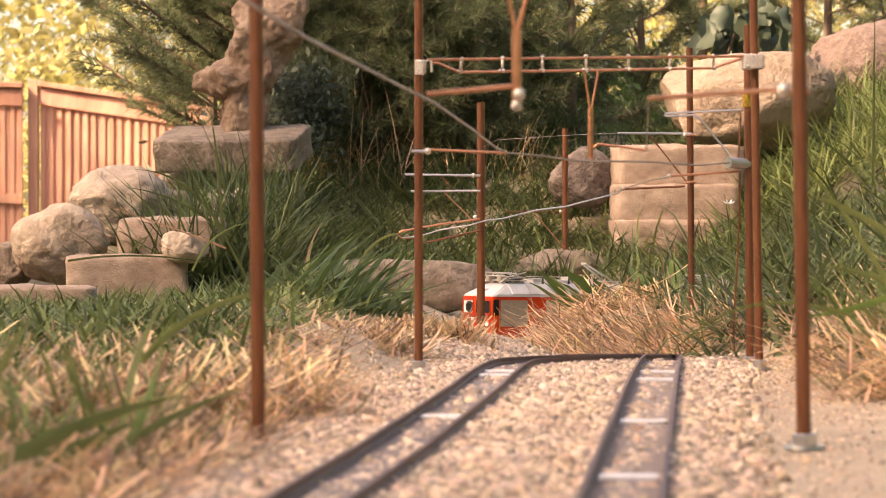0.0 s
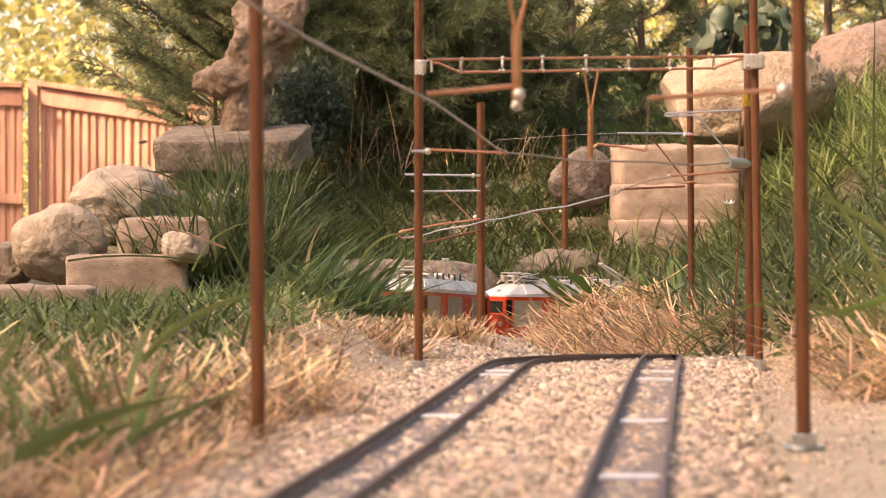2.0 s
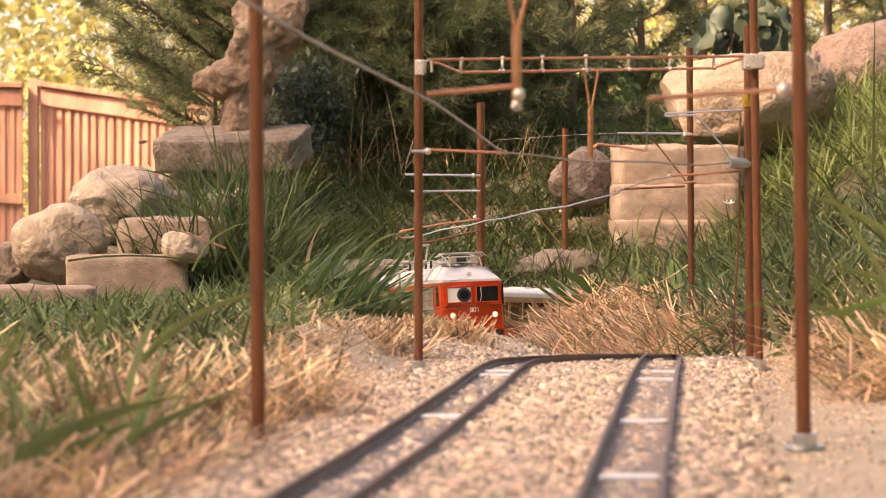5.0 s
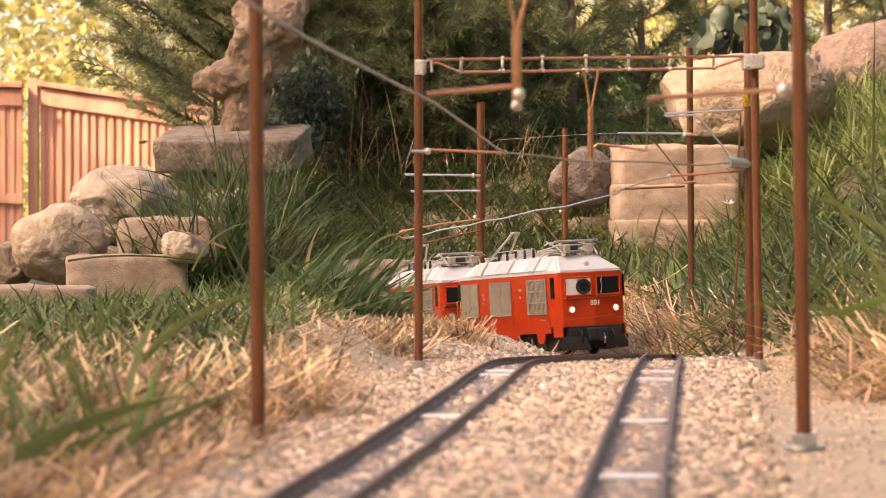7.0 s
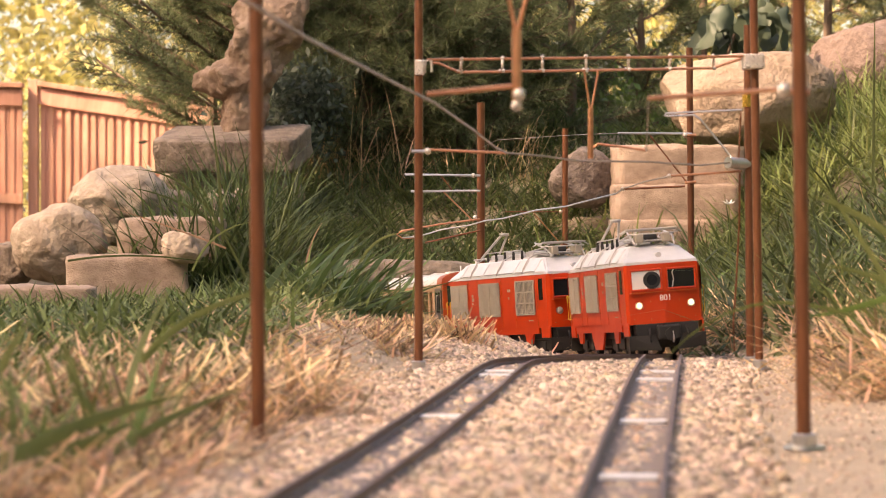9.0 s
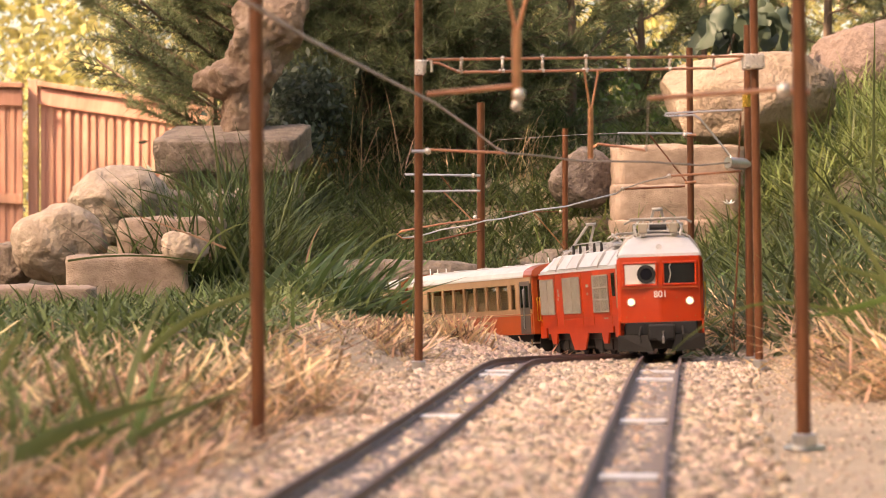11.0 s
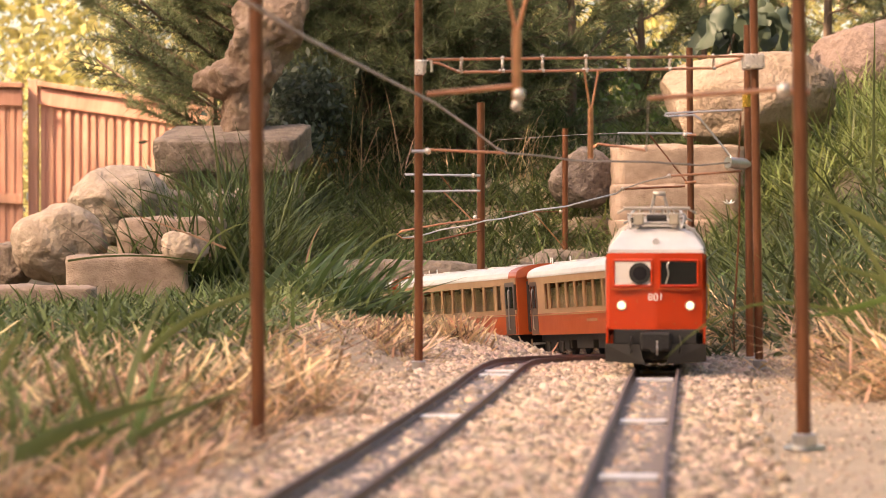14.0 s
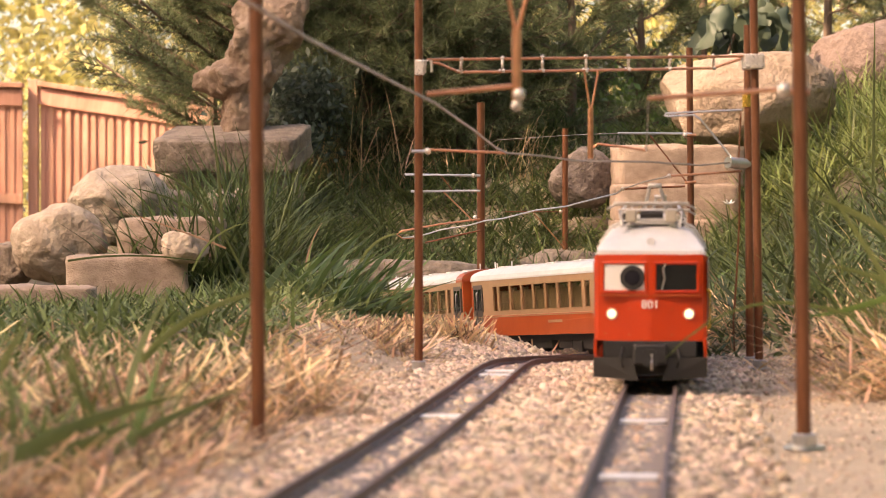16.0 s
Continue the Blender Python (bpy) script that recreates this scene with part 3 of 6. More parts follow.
w2 = tagged(new("contact_wire", mesh_of("contact_wire", tube([(-0.0780, 5.6800, 0.1310), (-0.0474, 5.6500, 0.1334), (-0.0043, 5.6000, 0.1465), (0.0491, 5.6000, 0.1551), (0.0776, 5.5000, 0.1637), (0.1101, 5.4500, 0.1679), (0.1693, 5.3500, 0.1833), (0.2162, 5.2500, 0.1890), (0.2611, 5.1500, 0.2014), (0.2946, 5.0500, 0.2104), (0.3038, 4.9800, 0.2184)], 0.0014, 6), M["zinc"])),
     "bent copper overhead wire following the curve", "wire")
w4 = tagged(new("contact_wire", mesh_of("contact_wire", tube([(0.2933, 4.9800, 0.3114), (0.2141, 5.2000, 0.3137), (0.1025, 5.6000, 0.3162), (0.0739, 5.7000, 0.3036)], 0.0005, 5), M["wire"])), "hair-thin wire hung from a bracket arm", "wire")
w5 = tagged(new("contact_wire", mesh_of("contact_wire", tube([(0.1529, 2.2100, 0.2580), (0.1932, 2.8000, 0.2554), (0.2361, 3.4500, 0.2469)], 0.0006, 5), M["wire"])), "thin wire running from arm to arm", "wire")
w3 = tagged(new("contact_wire", mesh_of("contact_wire", tube([(0.3038, 4.9800, 0.2184), (0.3122, 4.6000, 0.2252), (0.2829, 3.7100, 0.2216)], 0.0010, 6), M["wire"])), "thin overhead wire between two brackets", "wire")


# ---- rocks and blocks ----
def rock(name, c, size, seed, material, label, rough=0.12, rot=0.0, flat=0.0, category="boulder", detail=5, squash=0.0, facets=9):
    bm = bmesh.new()
    bmesh.ops.create_icosphere(bm, subdivisions=detail, radius=1.0)
    off = Vector((seed * 7.31, seed * 3.17, seed * 5.71))
    rr = random.Random(seed)
    cuts = [(Vector((rr.gauss(0, 1), rr.gauss(0, 1), rr.gauss(0, 0.8))).normalized(), rr.uniform(0.68, 0.92)) for _ in range(facets)]
    for v in bm.verts:
        p = v.co.copy()
        for nrm, h in cuts:
            e = p.dot(nrm) - h
            if e > 0:
                p -= nrm * e * 0.85
        k = 1 + rough * 1.6 * noise.noise(p * 0.9 + off) + rough * 0.7 * noise.noise(p * 2.3 + off) + rough * 0.28 * noise.noise(p * 6 + off) + rough * 0.2 * noise.noise(p * 13 + off) + rough * 0.1 * noise.noise(p * 30 + off)
        q = p * k
        if squash:
            q = Vector([math.copysign(abs(a) ** (1 - squash), a) for a in q])
        if flat and q.z > flat:
            q.z = flat + (q.z - flat) * 0.2
        v.co = Vector((q.x * size[0] / 2, q.y * size[1] / 2, q.z * size[2] / 2))
    ob = new(name, mesh_of(name, bm, M[material], True))
    ob.matrix_basis = pose(*c, 0, 0, rot)
    return tagged(ob, label, category)


def block(c, size, seed, label, rot=0.0, tilt=0.0, material="sandstone"):
    """A hewn stone block with worn edges and a rough face."""
    bm = bmesh.new()
    bmesh.ops.create_cube(bm, size=1)
    bmesh.ops.subdivide_edges(bm, edges=bm.edges[:], cuts=14, use_grid_fill=True)
    off = Vector((seed * 3.3, seed * 1.7, seed * 9.1))
    sz = Vector(size)
    for v in bm.verts:
        p = v.co.copy()
        e = sorted((abs(a) for a in p), reverse=True)
        near_edge = max(0, e[1] - 0.42) / 0.08
        q = Vector((p.x * sz.x, p.y * sz.y, p.z * sz.z))
        d = noise.noise(q * 22 + off) * 0.006 + noise.noise(Vector((q.x * 14, q.y * 14, q.z * 30)) + off) * 0.002 + noise.noise(q * 60 + off) * 0.0012
        n = p.normalized()
        shrink = 0.010 * near_edge * (0.6 + 0.8 * noise.noise(q * 30 + off))
        v.co = q + n * (d - shrink)
    ob = new("stone_block", mesh_of("stone_block", bm, M[material], True))
    ob.matrix_basis = pose(*c, tilt, 0, rot)
    return tagged(ob, label, "stone block")


rock("boulder", (-0.8543, 6.6000, 0.1134), (0.215, 0.18, 0.175), 1, "rock_warm", "pale rounded boulder leaning on a sandstone block", 0.10, 10)
rock("boulder", (-0.7400, 6.9000, 0.1820), (0.27, 0.22, 0.19), 2, "rock_warm", "pale boulder above the hewn blocks", 0.16, 30)
rock("boulder", (-0.6545, 6.9500, 0.1568), (0.22, 0.2, 0.15), 12, "rock_grey", "grey-brown stone wedged behind blocks", 0.16, 30)
rock("boulder", (-0.9821, 6.7000, 0.0640), (0.12, 0.12, 0.11), 3, "rock_grey", "small shaded stone beside a boulder", 0.14)
block((-0.6713, 6.3000, 0.0343), (0.255, 0.14, 0.112), 4, "hewn sandstone block half sunk in grass", 4)
block((-0.5935, 6.5000, 0.1204), (0.22, 0.13, 0.10), 5, "hewn sandstone block stacked on another", -6)
block((-0.8407, 6.0500, -0.0041), (0.26, 0.14, 0.07), 6, "low flat sandstone edging in the grass", 2)
rock("boulder", (-0.5468, 6.2500, 0.1045), (0.10, 0.08, 0.08), 31, "rock_warm", "small pale stone against the blocks", 0.2, 30)
# the slab takes the darker rock_grey to stand for its shaded front
block((-0.5650, 8.0000, 0.3560), (0.385, 0.26, 0.092), 7, "flat weathered stone slab carrying a tufa rock", -9, 11, "rock_grey")
rock("boulder", (-0.0850, 6.8500, 0.0120), (0.42, 0.2, 0.19), 8, "rock_grey", "long low boulder in the grass behind the track", 0.10, -5, 0.6)
rock("boulder", (0.3721, 8.0000, 0.2722), (0.185, 0.17, 0.17), 9, "rock_dark", "round grey cobble resting on stones", 0.08)
rock("boulder", (0.3828, 8.0000, 0.1166), (0.20, 0.17, 0.10), 10, "rock_grey", "grey stone under a round cobble", 0.14)
rock("boulder", (0.3050, 7.6500, 0.0260), (0.36, 0.20, 0.12), 11, "rock_grey", "grey broken stone in the grass", 0.2, 40)
rock("boulder", (0.1857, 8.0500, 0.0779), (0.14, 0.14, 0.10), 33, "rock_grey", "small stone in the grassy bank", 0.2, 10)
block((0.6219, 7.9000, 0.3040), (0.335, 0.2, 0.114), 13, "hewn sandstone block topping a low wall", 3)
block((0.6128, 7.8600, 0.2060), (0.328, 0.2, 0.104), 14, "hewn sandstone block in a low wall", 1)
block((0.6068, 7.8400, 0.1072), (0.325, 0.2, 0.114), 34, "hewn sandstone block at the foot of a wall", 2)
rock("boulder", (0.8650, 8.3000, 0.5000), (0.54, 0.40, 0.31), 15, "rock_pale", "large pale angular boulder on top of the wall", 0.13, 6, 0.8, squash=0.18, facets=18)
rock("boulder", (1.3600, 9.3000, 0.6450), (0.46, 0.3, 0.32), 16, "rock_rose", "big dark reddish boulder behind tall grass", 0.12, -15)


def tufa_rock():
    """A weathered rock grown together: a narrow foot, a blunt head that juts out to one side, a leaning plate and a jagged mass above."""
    bm = bmesh.new()
    for k, (cx, cz, w, d, h, tilt) in enumerate((
            (0.030, -0.085, 0.125, 0.13, 0.19, 4),
            (-0.008, -0.004, 0.205, 0.15, 0.105, -10),
            (0.085, 0.010, 0.20, 0.13, 0.10, -48),
            (0.065, 0.085, 0.17, 0.16, 0.16, 10),
            (0.110, 0.165, 0.22, 0.17, 0.20, -12))):
        rr = random.Random(80 + k)
        cuts = [(Vector((rr.gauss(0, 1), rr.gauss(0, 1), rr.gauss(0, 1))).normalized(), rr.uniform(0.62, 0.88)) for _ in range(9)]
        turn = Matrix.Rotation(radians(tilt), 3, 'Y')
        for v in bmesh.ops.create_icosphere(bm, subdivisions=4, radius=1.0)["verts"]:
            q = Vector([math.copysign(abs(a) ** 0.72, a) for a in v.co])
            for nrm, lim in cuts:
                e = q.dot(nrm) - lim
                if e > 0:
                    q -= nrm * e * 0.8
            v.co = turn @ Vector((q.x * w / 2, q.y * d / 2, q.z * h / 2)) + Vector((cx, 0, cz))
    ob = new("tufa_rock", mesh_of("tufa_rock", bm, M["tufa"], True))
    grow = ob.modifiers.new("grow", 'REMESH')
    grow.mode, grow.voxel_size = 'VOXEL', 0.005
    bpy.context.view_layer.update()
    me = bpy.data.meshes.new_from_object(ob.evaluated_get(bpy.context.evaluated_depsgraph_get()))
    ob.modifiers.clear()
    ob.data = me
    bm = bmesh.new()
    bm.from_mesh(me)
    for _ in range(4):
        bmesh.ops.smooth_vert(bm, verts=bm.verts[:], factor=0.5, use_axis_x=True, use_axis_y=True, use_axis_z=True)
    bm.normal_update()
    for v in bm.verts:
        p = v.co
        v.co = p + v.normal * (0.014 * noise.noise(p * 10) + 0.010 * noise.noise(p * 24) + 0.006 * noise.noise(p * 60))
    bm.to_mesh(me)
    bm.free()
    me.polygons.foreach_set("use_smooth", [True] * len(me.polygons))
    ob.matrix_basis = Matrix.Translation((-0.5700, 8.04, 0.5520))
    tagged(ob, "jagged brown tufa rock with a jutting head on a slab", "rock")


tufa_rock()
rock("boulder", (-0.5852, 8.1000, 0.2426), (0.40, 0.26, 0.15), 46, "rock_grey", "grey stone carrying a flat slab", 0.12, 4, squash=0.25)
rock("boulder", (-0.6923, 8.0000, 0.1471), (0.20, 0.2, 0.20), 47, "rock_grey", "grey stone at the foot of the rockery", 0.14, 4)
rock("boulder", (-0.4878, 8.1500, 0.1467), (0.30, 0.24, 0.20), 48, "rock_grey", "grey foundation stone half hidden by grass", 0.12, 4)
for px, pz, k in ((-0.5419, 0.1832, 0), (-0.5220, 0.2230, 1), (-0.4756, 0.2296, 2), (-0.5641, 0.1922, 3)):
    rock("pebble", (px, 6.95, pz), (0.026, 0.02, 0.018), 60 + k, "rock_warm", "small pale pebble on the rockery", 0.1, 0, category="pebble", detail=3)
rock("boulder", (-0.5228, 7.0500, 0.1700), (0.16, 0.12, 0.13), 49, "rock_grey", "grey stone behind the long grass", 0.14, 20)


# ---- fence, far garden ----
def fence(x0, x1, y, top, slope, zb, rail_z, label):
    """Upright boards with a cap rail that falls by slope towards x1."""
    L = x1 - x0
    f = thing("fence", x0, y, zb, 0, label, "fence", "garden fence")
    w = 0.026
    n = int(L / w)
    tilt = Matrix.Rotation(math.atan(slope), 4, 'Y')
    for i in range(n):
        h = top - zb - 0.02 - slope * (i + 0.5) * w
        ob = part("board", box((0, -0.009, 0), (w + 0.003, 0.009, h), 0.004), M["fence"], f)
        ob.matrix_basis = pose(i * w, (0.006 if i % 2 else -0.006) + random.uniform(-0.002, 0.002), 0, 0, random.uniform(-0.15, 0.15), 0)
    def bar(name, lo, hi, z):
        ob = part(name, box(lo, hi, 0.005), M["fence"], f)
        ob.matrix_basis = Matrix.Translation((0, 0, z)) @ tilt
    bar("cap_rail", (-0.01, -0.06, -0.020), (L, 0.05, 0.012), top - zb)
    bar("rail", (0, -0.034, -0.13), (L, -0.013, -0.03), top - zb)
    if rail_z:
        bar("lower_rail", (0, -0.04, -0.03), (L, -0.013, 0.03), rail_z - zb)
    part("post", box((-0.07, -0.05, 0), (-0.012, 0.05, top - zb + 0.02), 0.004), M["fence"], f, "square fence post")
    return f


fence(-2.4430, -1.3176, 18.0, 0.9832, 0.146, -0.40, None, "reddish-brown stained board fence with sloping cap rail")
fence(-3.1869, -2.5318, 17.9, 0.9889, 0.03, -0.40, 0.2997, "shaded reddish-brown board fence with a lower rail")

# ---- the train: vehicles run along +Y backwards from the front, X to the side, Z up from the rail head ----
def add_quad(bm, pts):
    return bm.faces.new([bm.verts.new(p) for p in pts])


def letters(text, size, m, material, parent, name="lettering", label=""):
    cu = bpy.data.curves.new(name, 'FONT')
    cu.body = text
    cu.size = size
    cu.align_x, cu.align_y = 'CENTER', 'CENTER'
    cu.extrude = 0.0003
    tmp = bpy.data.objects.new("tmp_text", cu)
    me = bpy.data.meshes.new_from_object(tmp)
    bpy.data.objects.remove(tmp)
    me.materials.append(M[material])
    ob = new(name, me)
    ob.parent = parent
    ob.matrix_basis = m
    return tagged(ob, label) if label else ob


def bogie(v, yc, wb, name="bogie"):
    bm = box((-0.044, yc - wb * 0.95, 0.010), (0.044, yc + wb * 0.95, 0.028), 0.002)
    for sx in (-1, 1):
        add_box(bm, (sx * 0.036 - 0.005, yc - wb * 0.9, 0.008), (sx * 0.036 + 0.005, yc + wb * 0.9, 0.022), 0.0015)
        for q in (-0.5, 0.5):
            add_box(bm, (sx * 0.043 - 0.004, yc + q * wb - 0.009, 0.006), (sx * 0.043 + 0.004, yc + q * wb + 0.009, 0.024), 0.001)
        add_box(bm, (sx * 0.043 - 0.003, yc - 0.012, 0.010), (sx * 0.043 + 0.003, yc + 0.012, 0.030), 0.001)
    b = part(name, bm, M["frame_grey"], v, "dark grey bogie frame")
    for q in (-0.5, 0.5):
        for sx in (-1, 1):
            w = bmesh.new()
            add_rod(w, (sx * 0.0225, yc + q * wb, 0.0175), (sx * 0.0275, yc + q * wb, 0.0175), 0.0175, 20)
            add_rod(w, (sx * 0.0210, yc + q * wb, 0.0175), (sx * 0.0235, yc + q * wb, 0.0175), 0.0200, 20)
            part("wheel", w, M["frame_grey"], b, smooth=False)


LL = 0.460     # locomotive body length
HW = 0.0585


def pantograph(v, y, raised, name="pantograph"):
    pts = M["panto"]
    p = part(name, box((-0.026, y - 0.035, 0.172), (0.026, y + 0.035, 0.1745), 0.0008), pts, v, "grey metal pantograph")
    for sx in (-1, 1):
        for q in (-0.03, 0.03):
            b = rod((sx * 0.022, y + q, 0.166), (sx * 0.022, y + q, 0.174), 0.0035, 10)
            part("insulator", b, M["blind"], p)
    if not raised:
        bm = bmesh.new()
        for q in (-0.011, 0.011):
            add_tube(bm, [(-0.047, y + q - 0.02, 0.1845), (-0.038, y + q - 0.02, 0.1895), (0.038, y + q - 0.02, 0.1895), (0.047, y + q - 0.02, 0.1845)], 0.0013, 6)
        add_tube(bm, [(-0.018, y - 0.03, 0.175), (-0.024, y + 0.03, 0.180), (-0.020, y - 0.02, 0.188)], 0.0012, 6)
        add_tube(bm, [(0.018, y - 0.03, 0.175), (0.024, y + 0.03, 0.180), (0.020, y - 0.02, 0.188)], 0.0012, 6)
        add_tube(bm, [(-0.034, y + 0.05, 0.1765), (-0.034, y - 0.04, 0.1835), (0.034, y - 0.04, 0.1835), (0.034, y + 0.05, 0.1765)], 0.0012, 6)
        part("collector", bm, pts, p, "folded grey collector frame", smooth=True)
        for sx in (-1, 1):
            part("spring_box", box((sx * 0.021 - 0.006, y - 0.045, 0.170), (sx * 0.021 + 0.006, y - 0.024, 0.184), 0.002), M["grille"], p, "pale spring housing")
            part("link", tube([(sx * 0.030, y - 0.052, 0.166), (sx * 0.033, y - 0.03, 0.180), (sx * 0.026, y + 0.03, 0.192)], 0.0016, 6), pts, p, smooth=True)
        part("contact_strip", box((-0.040, y - 0.036, 0.1895), (0.040, y - 0.031, 0.1920), 0.0008), pts, p, "flat grey contact strip")
        add = bmesh.new()
        add_rod(add, (-0.012, y - 0.01, 0.179), (0.012, y - 0.01, 0.179), 0.0055, 12)
        add_rod(add, (0, y - 0.01, 0.177), (0, y + 0.035, 0.177), 0.004, 12)
        part("cylinder", add, M["frame_grey"], p, "dark air cylinder")
    else:
        bm = bmesh.new()
        add_tube(bm, [(-0.016, y + 0.02, 0.175), (-0.006, y - 0.05, 0.212)], 0.0022, 6)
        add_tube(bm, [(0.016, y + 0.02, 0.175), (0.006, y - 0.05, 0.212)], 0.0022, 6)
        add_tube(bm, [(-0.008, y - 0.052, 0.214), (0.008, y - 0.052, 0.214)], 0.003, 6)
        part("lower_arm", bm, pts, p, "raised pantograph arm", smooth=True)


def locomotive(lead):
    v = thing("locomotive", 0, 0, 0, 0,
              "red electric model locomotive with silver roof and lit headlights" if lead else "red electric model locomotive coupled second in the train",
              "locomotive", "model train")
    zb, zt = 0.036, 0.1365
    # body shell: an outline in plan with a slightly pointed nose at both ends
    nose = 0.004
    plan = [(-HW, 0.010), (-HW + 0.004, 0.004), (-0.002, -nose), (0.002, -nose), (HW - 0.004, 0.004), (HW, 0.010),
            (HW, LL - 0.010), (HW - 0.004, LL - 0.004), (0.002, LL + nose), (-0.002, LL + nose), (-HW + 0.004, LL - 0.004), (-HW, LL - 0.010)]
    bm = bmesh.new()
    lo = [bm.verts.new((x, y, 0.047)) for x, y in plan]
    hi = [bm.verts.new((x, y, zt)) for x, y in plan]
    n = len(plan)
    for i in range(n):
        bm.faces.new((lo[i], lo[(i + 1) % n], hi[(i + 1) % n], hi[i]))
    bm.faces.new(lo[::-1])
    bm.faces.new(hi)
    bmesh.ops.recalc_face_normals(bm, faces=bm.faces[:])
    bmesh.ops.bevel(bm, geom=[e for e in bm.edges if abs(e.verts[0].co.z - e.verts[1].co.z) < 1e-5 and e.verts[0].co.z > 0.1], offset=0.002, segments=2, affect='EDGES')
    body = part("body", bm, M["red"], v, "bright red painted body shell")
    # side skirts with the two tapered aprons, and step boxes
    for sx in (-1, 1):
        bm = bmesh.new()
        x0, x1 = sx * (HW - 0.003), sx * HW
        add_box(bm, (min(x0, x1), 0.050, 0.037), (max(x0, x1), LL - 0.050, 0.050), 0.0008)
        part("skirt", bm, M["red"], body)
        def ys(a):
            return a if sx < 0 else LL - a
        for yc, wide, deep in ((0.092, 0.019, 0.020), (0.235, 0.052, 0.010), (0.376, 0.020, 0.020)):
            bm = bmesh.new()
            a = [(x1, yc - wide, 0.038), (x1, yc + wide, 0.038), (x1, yc + wide * 0.55, deep), (x1, yc - wide * 0.55, deep)]
            f1 = [bm.verts.new(p) for p in a]
            f2 = [bm.verts.new((x0, p[1], p[2])) for p in a]
            bm.faces.new(f1)
            bm.faces.new(f2[::-1])
            for k in range(4):
                bm.faces.new((f1[k], f1[(k + 1) % 4], f2[(k + 1) % 4], f2[k]))
            bmesh.ops.recalc_face_normals(bm, faces=bm.faces[:])
            part("apron", bm, M["red"], body)
        # cab steps part of the body ends
        for y0, y1 in ((0.004, 0.040), (LL - 0.040, LL - 0.004)):
            part("step_box", box((min(x0, x1), y0, 0.030), (max(x0, x1), y1, 0.050), 0.0008), M["red"], body)
        # line along the waist and panel joints
        part("waist_strip", box((min(x1, x1 + sx * 0.0007), 0.055, 0.0645), (max(x1, x1 + sx * 0.0007), LL - 0.055, 0.0662), 0.0), M["red"], body)
        for y in map(ys, (0.050, 0.144, 0.204, 0.311, 0.352, LL - 0.020)):
            part("panel_joint", box((min(x1, x1 + sx * 0.0006), y - 0.0006, 0.05), (max(x1, x1 + sx * 0.0006), y + 0.0006, 0.1345)), M["coach_red"], body)
        # ventilation grilles
        for y0, y1, fine in ((0.060, 0.138, True), (0.212, 0.302, False), (0.360, 0.434, False)):
            y0, y1 = sorted((ys(y0), ys(y1)))
            ym = (y0 + y1) / 2
            g = part("grille", box((min(x1, x1 + sx * 0.0010), y0, 0.0705), (max(x1, x1 + sx * 0.0010), y1, 0.1275), 0.0), M["grille_dark" if fine else "grille"], body,
                     "dark louvred grille" if fine else "beige ventilation panel")
            xs0, xs1 = x1 + sx * 0.0010, x1 + sx * 0.0026
            bm = bmesh.new()
            for yy in (y0, ym - 0.001, ym + 0.001, y1):
                add_box(bm, (min(xs0, xs1), yy - 0.0016, 0.070), (max(xs0, xs1), yy + 0.0016, 0.128))
            for zz in (0.0705, 0.1275):
                add_box(bm, (min(xs0, xs1), y0, zz - 0.0012), (max(xs0, xs1), y1, zz + 0.0012))
            if fine:
                for zz in (0.0895, 0.1085):
                    add_box(bm, (min(xs0, xs1), y0, zz - 0.0012), (max(xs0, xs1), y1, zz + 0.0012))
            part("grille_frame", bm, M["grille"], g, "beige grille frame")
            bm = bmesh.new()
            xm = x1 + sx * 0.0018
            if fine:
                for k in range(14):
                    yy = y0 + 0.004 + k * (y1 - y0 - 0.008) / 13
                    add_box(bm, (min(xs0, xm), yy - 0.0009, 0.072), (max(xs0, xm), yy + 0.0009, 0.126))
            else:
                for k in range(22):
                    yy = y0 + 0.003 + k * (y1 - y0 - 0.006) / 21
                    add_box(bm, (min(xs0, xm), yy - 0.0012, 0.072), (max(xs0, xm), yy + 0.0012, 0.126))
            part("louvre", bm, M["grille"], g)
        # small crest and lettering bars between the grilles
        for yy, zz, w, h in ((0.176, 0.113, 0.005, 0.005), (0.168, 0.113, 0.006, 0.005), (0.173, 0.100, 0.006, 0.004), (0.337, 0.108, 0.007, 0.005), (0.335, 0.101, 0.009, 0.006), (0.338, 0.094, 0.006, 0.004), (0.080, 0.060, 0.02, 0.002)):
            yy = ys(yy)
            part("marking", box((min(x1, x1 + sx * 0.0005), yy - w / 2, zz - h / 2), (max(x1, x1 + sx * 0.0005), yy + w / 2, zz + h / 2)), M["grille"], body, "small pale marking")
        # cab side windows, yellow grab rails
        for yy in map(ys, (0.034, LL - 0.012)):
            part("cab_side_window", box((min(x1, x1 + sx * 0.0006), yy - 0.008, 0.094), (max(x1, x1 + sx * 0.0006), yy + 0.008, 0.130), 0.0), M["glass_dark"], body, "dark cab door window")
        for yy in map(ys, (LL - 0.005, LL - 0.021)):
            part("grab_rail", tube([(x1, yy, 0.060), (x1 + sx * 0.003, yy, 0.061), (x1 + sx * 0.003, yy, 0.099), (x1, yy, 0.100)], 0.0011, 6), M["yellow"], body, "yellow grab rail", smooth=True)
